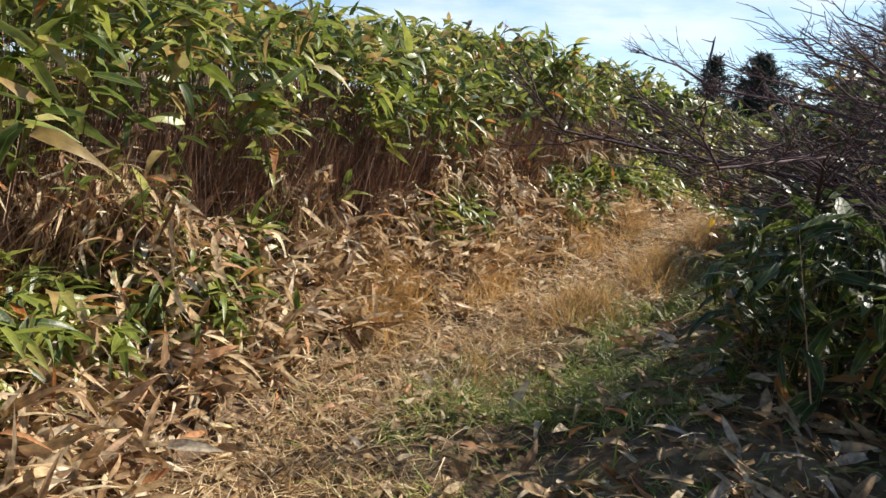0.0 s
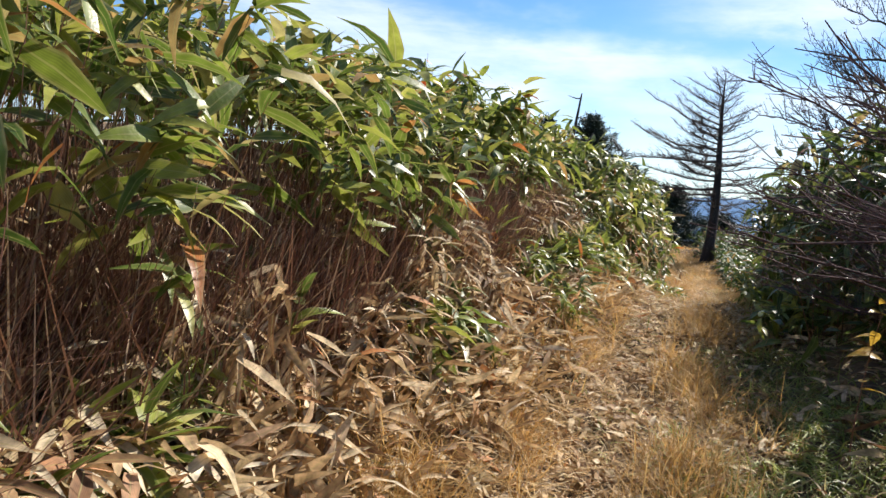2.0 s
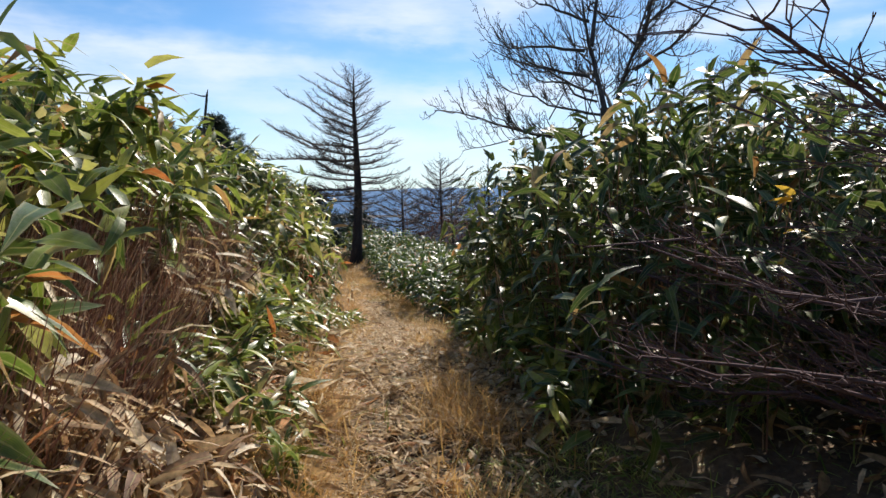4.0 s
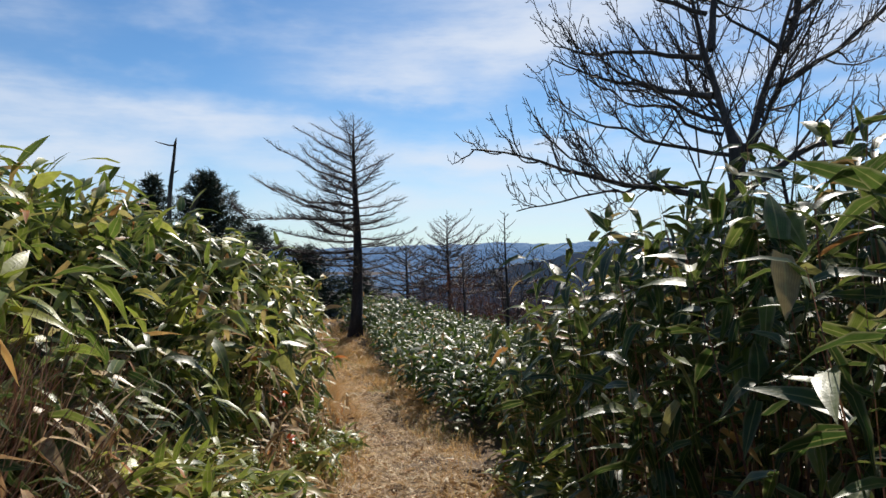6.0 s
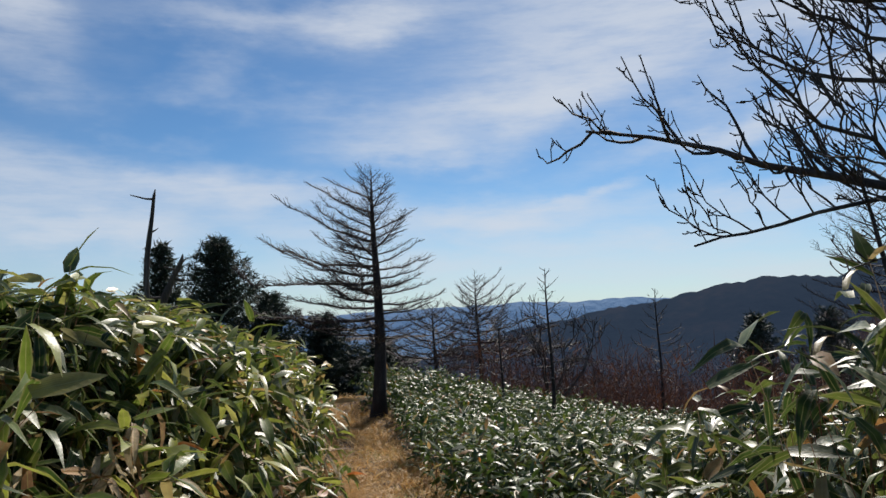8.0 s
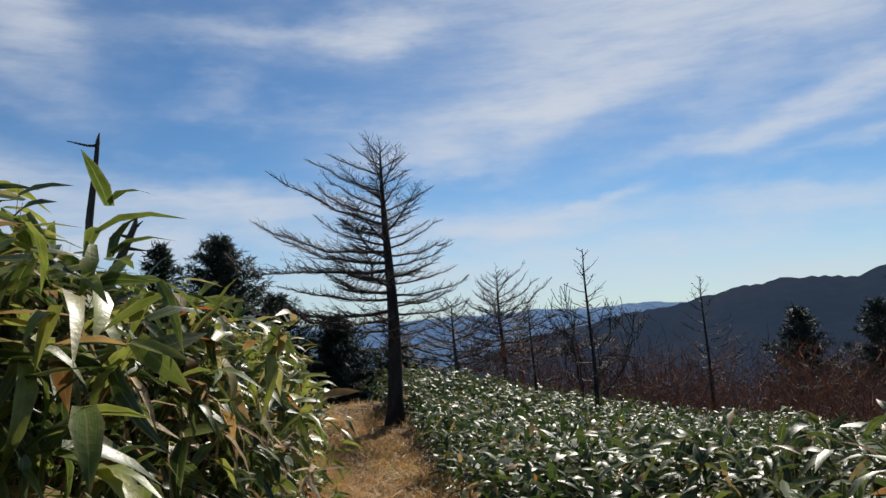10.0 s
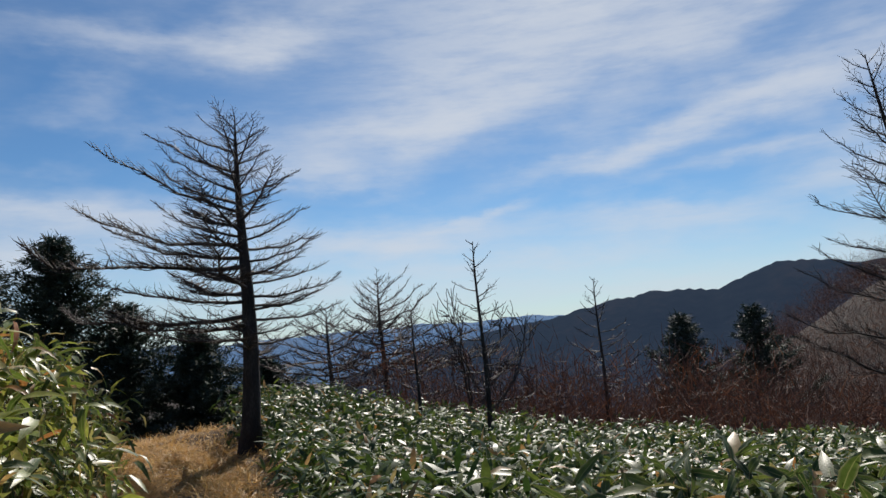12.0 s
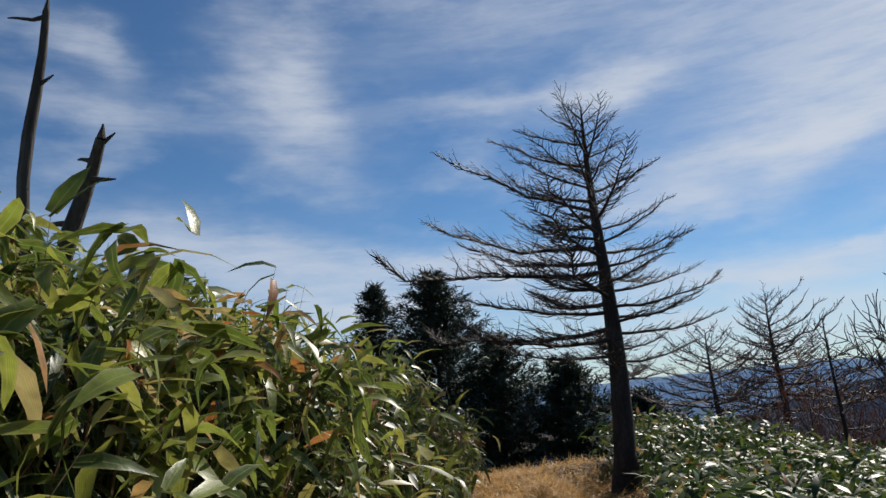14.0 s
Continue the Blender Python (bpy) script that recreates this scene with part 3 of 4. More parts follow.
xy = some(lane(2600, 6.5, 20, 0.35, 1.4, 1.2), lambda x, y, s, u: 1.0 * (wave(x, y, 0.6, 5) > 0.1))
thicket("bamboo_grass_sprouts", "short green bamboo grass sprouting from the bank face", xy, 0.27, LEAF, BLADES, 7, size=(0.1, 0.2), crown=0.95, sag=0.35, stems=False)
xy = some(lane(1500, 5.6, 21, 0.85, 1.5, 1.3), lambda x, y, s, u: (wave(x, y, 0.5, 11) > 0.05) * np.interp(u, [6, 7, 12, 14], [0.35, 1.0, 1.0, 0.3]))
thicket("withered_bamboo_grass", "withered tan bamboo grass drooping over the bank face", xy, 0.5, DEAD_LEAF, BLADES, 10, size=(0.12, 0.24), crown=0.9, sag=0.8, out=heading(xy, 0.6), wide=(0.35, 0.85))
xy = some(lane(520, 6.0, 11.5, 0.7, 1.2), lambda x, y, s, u: 1.0 * (wave(x, y, 0.45, 7) > 0.0))
thicket("withered_bamboo_clumps", "heaps of withered pale tan bamboo grass at the foot of the bank", xy, 0.3, DEAD_LEAF, BLADES, 12, size=(0.1, 0.19), crown=0.95, sag=0.75, out=heading(xy, 0.5), wide=(0.5, 1.3))
# right bank
xy = scatter(11500, -2.5, 8, 6.8, 24.5, lambda x, y, s, u: np.where(y < 11.6, smooth(-1.35, -1.8, s) * 0.9 * smooth(8.3, 8.9, y) * (x < 4.4) * smooth(1.6, 2.0, x + 0.12 * (y - 8)), np.where(u < 17.2, smooth(-0.9, -1.35, s), smooth(-1.0, -1.45, s))) * smooth(-5.5, -3.5, s) * np.where(u > 19, smooth(-1.3, -1.8, s) * smooth(24.5, 22, u), 1.0))
s_, u_ = track(xy[:, 0], xy[:, 1])
tall = np.interp(u_, [6, 8.5, 9.5, 11.2, 12.2, 15, 17, 18.2, 19.5, 20.6, 21.5, 23, 24.5], [0.62, 0.7, 0.66, 0.72, 1.4, 1.5, 1.5, 1.25, 1.15, 1.15, 1.0, 0.85, 0.8]) * np.interp(-s_, [0.9, 2], [0.7, 1.08])
# Hedge leaves are darkened in colour for their shade.
thicket("bamboo_grass_hedge", "tall bamboo grass hedge beside the path, shade put into its dark green", xy, tall, LEAF_FIELD_SHADE, BLADES, 11, size=(0.13, 0.24), out=heading(xy, 0.2), crown=0.9, sag=0.4, wide=(0.85, 1.45))
# open slope to the valley
xy = scatter(11500, -5, 14, 19.9, 36.5, lambda x, y, s, u: smooth(0.0, 0.3, np.interp(u, [20, 22, 24, 26, 28, 30, 32, 33.2], [-0.7, -0.75, -0.8, -1.0, -1.25, -1.6, -1.9, -0.7]) - s) * smooth(13, 6, x - 0.3 * (y - 20)))
thicket("bamboo_grass_field", "low glossy green bamboo grass covering the open slope", xy, 0.85 * (1 + 0.2 * wave(xy[:, 0], xy[:, 1], 0.8, 6)), LEAF_FIELD_SHADE, FAR_BLADES, 9, size=(0.14, 0.24), crown=0.8, sag=0.2, stems=False)


# ---- dry grass, litter and stems ----
def litter(name, label, category, xy, mat, templates, size, pitch, roll=0.5, lift=0.01, wide=None, out=None):
    x, y = xy[:, 0], xy[:, 1]
    n = len(x)
    az = rng.uniform(0, 2 * np.pi, n)
    if out is not None:
        g = heading(xy, 1.0)
        az = np.arctan2(g[:, 1], g[:, 0]) + rng.normal(0, out, n)
    v, f, u = spread(templates, np.stack([x, y, height(x, y) + lift * rng.random(n)], -1), az, rng.normal(*pitch, n), rng.normal(0, roll, n),
                     rng.uniform(*size, n), None if wide is None else rng.uniform(*wide, n))
    return tagged(new(name, mesh_from(name, v, f, mat, u)), label, category, kind="stuff")


xy = some(lane(115000, 4.8, 26, -1.1, 1.35, 1.5), lambda x, y, s, u: np.where(wave(x, y, 0.5, 9) > -0.25, 1.0, 0.45) * smooth(-1.0, -0.4, s) * np.where(s > 0.35, 0.45, 1.0))
litter("dry_grass", "golden dry grass matted along the trodden path", "grass", xy, STRAW, STRAWS, (0.08, 0.24), (0.30, 0.35))
xy = some(np.concatenate([lane(7000, 8.5, 24, 0.25, 0.85, 1.2), lane(6000, 8.2, 13, 0.12, 0.6), lane(3500, 8.2, 13, -0.65, -0.2), lane(4000, 9.5, 22, -0.95, -0.35, 1.2)]), lambda x, y, s, u: np.where(wave(x, y, 0.4, 6) > 0.0, 1.0, 0.1))
litter("dry_grass_fringe", "fine upright golden dry grass fringing the path", "grass", xy, FRINGE, [strip(0.010, 0.35), strip(0.008, 0.7)], (0.16, 0.34), (1.05, 0.3))
xy = lane(15000, 21.5, 30, 0.15, 0.85)
litter("bank_dry_grass", "long golden dry grass hanging from the bank along the path", "grass", xy, FRINGE, [strip(0.010, 0.6), strip(0.008, 0.9)], (0.28, 0.5), (0.95, 0.35), out=0.9)
xy = np.concatenate([lane(12000, 24, 36, -1.0, 1.2), lane(6000, 22, 33, -1.5, -0.6), lane(9000, 29, 36.9, -2.4, 1.0)])
litter("far_dry_grass", "golden dry grass where the path goes down the slope", "grass", xy, FRINGE, STRAWS, (0.15, 0.35), (0.5, 0.35), wide=(1.3, 2.0))
xy = some(np.concatenate([lane(46000, 4.8, 12, -1.9, -0.35, 1.1), lane(16000, 4.6, 8, -3.2, -1.0), lane(9000, 4.8, 16, -0.3, 1.3, 1.2), lane(10000, 5, 11, -1.1, -0.3), lane(7000, 20, 31, -1.5, -0.45)]), lambda x, y, s, u: 0.12 + 0.88 * (wave(x, y, 0.6) > -0.05))
litter("green_grass", "short green grass on the verge of the path", "grass", xy, GRASS, STRAWS, (0.05, 0.15), (0.5, 0.4), wide=(1.2, 2.8))
xy = np.concatenate([lane(9000, 4.8, 23, 0.95, 2.4, 1.3), lane(13000, 6.2, 14, 0.95, 1.6)])
litter("dead_stems", "dry brown bamboo grass stems hanging on the bank", "stems", xy, BROWN_STEM, [strip(0.006, 0.2), strip(0.005, 0.4), strip(0.007, 0.08)],
       (0.3, 0.85), (1.25, 0.22), out=1.2)
xy = some(np.concatenate([lane(12000, 4.8, 22, 0.3, 1.6, 1.4), lane(11000, 5, 16, 0.25, 1.15)]), lambda x, y, s, u: np.where(wave(x, y, 0.6, 2) > -0.1, 1.0, 0.35))
litter("dead_leaves", "withered tan bamboo grass leaves strewn on the bank", "leaves", xy, DEAD_LEAF, BLADES, (0.09, 0.23), (0.15, 0.5), roll=1.0, lift=0.10, wide=(0.45, 1.25))
xy = np.concatenate([lane(1900, 4.6, 9.5, 0.25, 1.2), lane(1700, 9.5, 16, 0.3, 1.2)])
litter("withered_leaves", "large curled tan bamboo leaves piled at the foot of the bank", "leaves", xy, DEAD_LEAF, BLADES, (0.13, 0.25), (0.2, 0.5), roll=0.9, lift=0.15, wide=(0.45, 1.1))
xy = np.concatenate([lane(9500, 4.8, 24, -0.9, 0.9, 1.5), lane(3500, 12, 17.5, -1.8, -0.4), lane(4500, 9, 17, -0.9, 0.8)])
litter("leaf_litter", "pale dead leaves trodden into the footpath", "leaves", xy, DEAD_LEAF, BLADES, (0.05, 0.13), (0.05, 0.25), roll=0.6, lift=0.04, wide=(0.7, 1.5))
xy = np.concatenate([lane(3400, 4.6, 13, -3.0, -0.8), lane(1500, 12, 17.8, -1.8, -0.6)])
litter("shaded_litter", "dead bamboo leaves lying in the shade of the hedge", "leaves", xy, DEAD_LEAF, BLADES, (0.08, 0.18), (0.15, 0.35), roll=0.7, lift=0.06, wide=(0.7, 1.3))


# ---- trees ----
rng = np.random.Generator(np.random.PCG64(7).advance(3647572))
def limb_curve(start, az, length, rise, curl, n=7, wob=0.03):
    """A limb that leaves at slope rise and bends upward by curl towards its tip."""
    u = np.linspace(0, 1, n)
    out = np.stack([np.cos(az) * u, np.sin(az) * u, rise * u + curl * u ** 2.2], -1) * length
    out[1:] += rng.normal(0, wob * length, (n - 1, 3)) * u[1:, None]
    return np.asarray(start) + out


def along(points, u):
    k = u * (len(points) - 1)
    i = min(int(k), len(points) - 2)
    return points[i] + (points[i + 1] - points[i]) * (k - i), points[i + 1] - points[i]


def larch(name, label, x, y, top, spreadth, limbs, trunk_r, bare=0.22, flag=0.0, lean=(0, 0), droop=0.0, twig=1.0, dense=1.0, foot=None, curl=0.35, thick=1.0, crowd=0.92, profile=(0.8, 1.0, 0.92, 0.5, 0.10), toward=None, west=None, straight=1.0, uneven=0.2, twig_mat=None):
    """A leafless larch: trunk, whorled limbs that turn up at the tips, side twigs with short spurs."""
    z0 = float(height(x, y)) - 0.1 if foot is None else foot
    H = top - z0
    tree = new(name)
    tree.location = (x, y, z0)
    tagged(tree, label, "tree")
    n = 12
    u = np.linspace(0, 1, n)
    tr = np.stack([lean[0] * u ** 1.3 + 0.012 * H * np.sin(5 * u), lean[1] * u + 0.01 * H * np.sin(4 * u + 1), H * u], -1)
    tb = Tubes()
    tb.add(tr, trunk_r * (1 - u) ** 0.85 * np.where(u < 0.05, 1.35, 1.0) + 0.008, 9)
    part("trunk", tb.mesh("trunk", BARK), tree)
    for i in range(limbs):
        f = bare + (1 - bare) * ((i + 0.5) / limbs) ** crowd
        az = i * 2.399 + rng.normal(0, 0.35)
        g = (f - bare) / (1 - bare)
        prof = np.interp(g, [0, 0.12, 0.35, 0.7, 1.0], profile)
        L = spreadth * prof * rng.uniform(0.92 - uneven, 1.12) * (1 + flag * -math.cos(az))
        if toward:
            L *= 1 + toward[1] * math.cos(az - toward[0])
        if west and math.cos(az) < -0.05:
            L = min(L, west / -math.cos(az))
        start, _ = along(tr, f)
        rise = np.interp(g, [0, 0.45, 1], [-0.10 - droop, 0.05, 0.6]) + rng.normal(0, 0.06)
        pts = limb_curve(start, az, L, rise, curl * rng.uniform(0.6, 1.3), 8, 0.024 * straight)
        lb, tw_mesh = Tubes(), Tubes()
        r0 = max(0.008, trunk_r * 0.2 * (L / spreadth) ** 0.7) + 0.004
        lb.add(pts, np.linspace(r0, 0.003 * max(1.0, thick), 8), 5)
        m = int(dense * L / 0.06)
        for j in range(m):
            w = 0.12 + 0.88 * (j + rng.random()) / max(m, 1)
            p, d = along(pts, min(w, 0.995))
            side = az + (1 if j % 2 else -1) * rng.uniform(0.5, 1.15)
            l2 = twig * L * 0.39 * (1.05 - w) ** 0.7 * rng.uniform(0.4, 1.15) + 0.05
            tw = limb_curve(p, side, l2, d[2] / (np.hypot(d[0], d[1]) + 1e-6) * 0.6 + rng.normal(0, 0.15), 0.3, 4, 0.085)
            tw_mesh.add(tw, np.linspace(max(0.0045, r0 * 0.3), 0.0025, 4) * thick, 3)
            for q in range(int(l2 / (0.09 * thick))):
                p2, d2 = along(tw, rng.uniform(0.15, 0.98))
                a3 = side + rng.uniform(-1.2, 1.2)
                l3 = rng.uniform(0.05, 0.16) * (0.6 + 0.4 * twig)
                e = p2 + l3 * np.array([math.cos(a3), math.sin(a3), rng.uniform(-0.1, 0.6)])
                tw_mesh.add([p2, e], [0.0035 * thick, 0.002 * thick], 3)
        limb = part("limb", lb.mesh("limb", twig_mat or TWIG), tree)
        if tw_mesh.n:
            tagged(part("twig_spray", tw_mesh.mesh("twig_spray", twig_mat or TWIG), limb), kind="stuff")
    return tree


larch("larch_tree", "leafless dark larch with upswept layered branches beside the path", -4.32, 32.5, 5.32, 2.95, 58, 0.19, bare=0.27, lean=(0.06, 0), curl=0.2, droop=-0.03, toward=(3.2, 0.34), twig=0.72, dense=1.5, thick=1.0,
      profile=(0.72, 0.85, 1.05, 0.6, 0.07), straight=0.9, uneven=0.35)
larch("larch_tree", "leafless larch with low dense dark branches over the path", 2.15, 10.9, 2.9, 2.2, 60, 0.07, bare=0.16, droop=-0.05, dense=1.05, toward=(4.0, 0.4), west=1.8, twig_mat=PURPLE_TWIG, lean=(-0.1, 0.1), curl=0.15, thick=0.6, crowd=1.7,
      profile=(0.95, 1.0, 0.6, 0.28, 0.08))
larch("larch_tree", "leafless larch leaning in the wind on the open slope", 7.65, 30.0, 5.05, 2.2, 54, 0.11, bare=0.2, lean=(-1.0, 0), toward=(3.1, 0.15), twig=0.75, dense=1.3)
larch("larch_tree", "small leafless larch on the far slope", -2.2, 45.5, 2.8, 3.2, 40, 0.17, bare=0.5, flag=-0.25, foot=-4.2, dense=0.75, thick=2.0, curl=0.3)
larch("larch_tree", "small leafless larch on the far slope", -3.7, 41.5, 1.8, 2.8, 36, 0.14, bare=0.5, foot=-4.0, dense=0.75, thick=1.8, curl=0.3)
larch("larch_tree", "thin bare larch sapling on the far slope", 0.1, 32.3, 2.6, 1.0, 26, 0.055, bare=0.3, dense=0.6, twig=0.9, thick=1.3)
larch("larch_tree", "thin bare larch sapling on the far slope", -1.15, 33.6, 1.4, 0.8, 16, 0.04, bare=0.4, dense=0.5, twig=0.8, thick=1.3)
larch("larch_tree", "thin bare larch sapling on the far slope", 4.1, 39.0, 2.1, 1.2, 26, 0.06, bare=0.3, dense=0.6, twig=0.9, thick=1.6)


def bare_tree(name, label, x, y, stems, mat, r0, depth, floor_z=None, minimum=0.12, finest=0.014):
    """A leafless broadleaf tree of several stems with crooked forking branches."""
    z0 = float(height(x, y)) - 0.08 if floor_z is None else floor_z
    tree = new(name)
    tree.location = (x, y, z0)
    tagged(tree, label, "tree")

    def grow(tb, p, d, length, r, level):
        n = 5
        pts, dirs = [np.array(p, float)], np.array(d, float)
        for _ in range(n - 1):
            dirs = dirs + rng.normal(0, 0.08 if level == 0 else 0.16, 3) + np.array([0, 0, 0.05])
            dirs /= np.linalg.norm(dirs)
            pts.append(pts[-1] + dirs * length / (n - 1))
        tb.add(pts, np.linspace(r, r * 0.6, n), 7 if level == 0 else 5 if level < 3 else 3)
        if level >= depth or length < minimum:
            return
        kids = 2 + (rng.random() < 0.55)
        for c in range(kids):
            a = rng.normal(0, 1, 3)
            a -= a.dot(dirs) * dirs
            a /= np.linalg.norm(a)
            nd = dirs + a * rng.uniform(0.35, 0.95) * (0.5 if c == 0 else 1.0)
            grow(tb, pts[-1], nd / np.linalg.norm(nd), length * rng.uniform(0.62, 0.86), max(finest, r * (0.54 if c else 0.62)), level + 1)
        for _ in range(rng.integers(1, 4)):
            w = rng.uniform(0.3, 0.95)
            q, dd = along(pts, w)
            a = rng.normal(0, 1, 3)
            nd = dirs * 0.5 + a / np.linalg.norm(a) + np.array([0, 0, 0.35])
            grow(tb, q, nd / np.linalg.norm(nd), length * rng.uniform(0.3, 0.55), max(finest, r * 0.3), level + 2)

    for d, length, r, *up in stems:
        tb = Tubes()
        d = np.array(d, float)
        start = np.array([d[0] * 0.15, d[1] * 0.15, up[0] if up else 0.0])
        grow(tb, start, d / np.linalg.norm(d), length, r * r0, 0)
        part("stem", tb.mesh("stem", mat), tree)
    return tree


def bough_tree(label, x, y, trunk_top, r0, boughs, shoots):
    """A leafless tree with a short stout trunk and crooked boughs; twigs leave the boughs alternately and turn up."""
    r = np.random.default_rng(31)
    z0 = float(height(x, y)) - 0.08
    tree = tagged(new("bare_tree"), label, "tree")
    tree.location = (x, y, z0)

    def crooked(start, az, length, rise, curl, n, wob):
        u = np.linspace(0, 1, n)
        p = np.stack([np.cos(az) * u, np.sin(az) * u, rise * u + curl * u ** 2], -1) * length
        kink = np.cumsum(r.normal(0, wob * length, (n, 3)), 0) / math.sqrt(n)
        return np.asarray(start) + p + (kink - kink[0]) * np.minimum(1, 3 * u)[:, None]

    def twigs(tb, pts, az, r_from, gap, longest, level, skip=0.2):
        L = float(np.sum(np.linalg.norm(np.diff(pts, axis=0), axis=1)))
        m = max(1, int(L / gap))
        for j in range(m):
            w = skip + (1 - skip) * (j + r.random()) / m
            q, _ = along(pts, min(w, 0.99))
            side = az + (1 if j % 2 else -1) * r.uniform(0.25, 1.15)
            ln = longest * (1.15 - 0.6 * w) * r.uniform(0.35, 1.1)
            rad = max(0.0026, r_from * 0.32 * (1.1 - 0.5 * w))
            n = 6 if level == 0 else 4
            tw = crooked(q, side, ln, r.normal(0.3, 0.55), r.uniform(0.1, 1.0), n, 0.13)
            tb.add(tw, np.linspace(rad, 0.0024, n), 4 if level == 0 else 3)
            if level < 2:
                twigs(tb, tw, side, rad, 0.055, 0.36 * ln + 0.02, level + 1, 0.15)

    tb = Tubes()
    u = np.linspace(0, 1, 7)
    tb.add(np.stack([0.03 * np.sin(4 * u), 0.03 * np.sin(3 * u + 1), (trunk_top - z0) * u], -1), r0 * np.interp(u, [0, 0.12, 1], [1.6, 1.1, 0.9]), 9)
    part("trunk", tb.mesh("trunk", GREY_BARK), tree)
    for dx, dy, z, az, length, rise, curl, radius, longest in boughs:
        tb = Tubes()
        pts = crooked((dx, dy, z - z0), az, length, rise, curl, 10, 0.07)
        tb.add(pts, np.linspace(radius * 0.85, max(0.004, radius * 0.14), 10), 6)
        twigs(tb, pts, az, radius, 0.085, longest, 0)
        part("bough", tb.mesh("bough", GREY_BARK), tree)
    for _ in range(shoots):
        tb = Tubes()
        az = r.uniform(0, 6.28)
        pts = crooked((r.normal(0, 0.22), r.normal(0, 0.22), trunk_top - z0 - r.uniform(0.1, 0.5)), az, r.uniform(0.4, 0.8), r.uniform(1.6, 3.0), 0.2, 6, 0.04)
        tb.add(pts, np.linspace(0.007, 0.0025, 6), 4)
        twigs(tb, pts, az, 0.007, 0.14, 0.12, 1)
        part("shoot", tb.mesh("shoot", GREY_BARK), tree)
    return tree


bough_tree("leafless grey tree with crooked spreading boughs behind the hedge", 1.2, 16.4, 2.35, 0.058, [
    (0.0, 0.0, 2.25, 2.2, 0.42, 2.6, 1.2, 0.042, 0.5), (-0.17, 0.05, 3.0, 1.2, 0.35, 3.2, 0.4, 0.034, 0.5), (0.02, 0.0, 2.25, 0.2, 0.55, 1.7, 1.0, 0.036, 0.5),
    (0.32, 0.06, 3.0, 0.5, 0.5, 2.0, 0.3, 0.032, 0.5), (-0.02, 0.0, 1.98, 3.14, 1.62, 0.24, -0.06, 0.034, 0.42), (-0.55, 0.0, 2.1, 3.3, 0.95, -0.32, 0.2, 0.014, 0.34),
    (-0.18, 0.02, 2.68, 3.05, 1.1, 0.14, 0.1, 0.026, 0.4), (-0.14, 0.02, 2.52, 3.5, 0.9, 0.05, 0.3, 0.018, 0.45), (-0.05, 0.02, 2.28, 3.1, 1.2, 0.05, 0.28, 0.02, 0.5), (-0.1, 0.02, 2.42, 2.75, 1.1, 0.1, 0.3, 0.018, 0.5), (-0.35, -0.02, 2.06, 3.65, 1.0, 0.02, 0.25, 0.015, 0.4), (-0.24, 0.04, 2.95, 3.2, 1.05, 0.06, 0.12, 0.024, 0.42),
    (-0.2, 0.05, 3.25, 2.9, 0.95, 0.25, 0.2, 0.022, 0.4), (-0.15, 0.05, 3.55, 3.4, 0.8, 0.35, 0.3, 0.018, 0.4), (0.05, 0.0, 2.05, 0.1, 1.5, 0.5, 0.25, 0.036, 0.5),
    (0.28, 0.04, 2.75, -0.3, 1.2, 0.55, 0.3, 0.026, 0.5), (0.3, 0.05, 3.0, 2.6, 0.6, 0.9, 0.3, 0.018, 0.35), (0.36, 0.06, 3.2, 0.2, 0.9, 0.7, 0.3, 0.022, 0.45),
    (0.05, 0.05, 2.3, 1.5, 1.1, 0.8, 0.3, 0.026, 0.5), (0.05, -0.05, 2.3, -1.3, 0.8, 0.8, 0.4, 0.02, 0.4)], 12)
bare_tree("bare_tree", "leafless spreading tree down the far slope", 0.3, 38.0, [((1.0, 0.1, 0.75), 1.3, 0.8, 1.0), ((0.6, 0.2, 1.0), 1.1, 0.8, 1.1), ((0.05, 0.1, 1.0), 1.5, 1.0)],
          GREY_BARK, 0.07, 4, floor_z=-2.6, minimum=0.3)


def snag(x, y, top, r, lean, prongs):
    z0 = float(height(x, y)) - 0.1
    tree = tagged(new("dead_trunk"), "weathered dead tree trunk with broken stubs above the bamboo grass", "tree")
    tree.location = (x, y, z0)
    H = top - z0
    u = np.linspace(0, 1, 10)
    p = np.stack([lean[0] * u ** 1.4 + 0.03 * np.sin(7 * u), lean[1] * u + 0.025 * np.sin(9 * u), H * u], -1)
    tb = Tubes()
    tb.add(p, r * (1 - 0.55 * u) * (1 + 0.12 * np.sin(11 * u)), 8)
    tb.add([p[-1], p[-1] + (0.02, 0, 0.10)], [r * 0.4, 0.006], 6)
    part("trunk", tb.mesh("trunk", SNAG_WOOD), tree)
    for f, az, l, rise in prongs:
        q, _ = along(p, f)
        st = Tubes()
        st.add(limb_curve(q, az, l, rise, 0.1, 4, 0.05), np.linspace(r * 0.32, 0.005, 4), 5)
        part("stub", st.mesh("stub", SNAG_WOOD), tree)


snag(-5.95, 23.6, 3.42, 0.058, (0.08, 0.05), [(0.985, 3.3, 0.34, 0.1), (0.8, 0.4, 0.12, 0.5), (0.7, 2.5, 0.1, 0.6)])
snag(-6.12, 23.95, 2.5, 0.085, (0.56, -0.1), [(0.93, 3.0, 0.22, 0.15), (0.86, 0.0, 0.25, -0.25), (0.97, 0.6, 0.1, 1.0), (0.7, 3.4, 0.35, 0.05)])


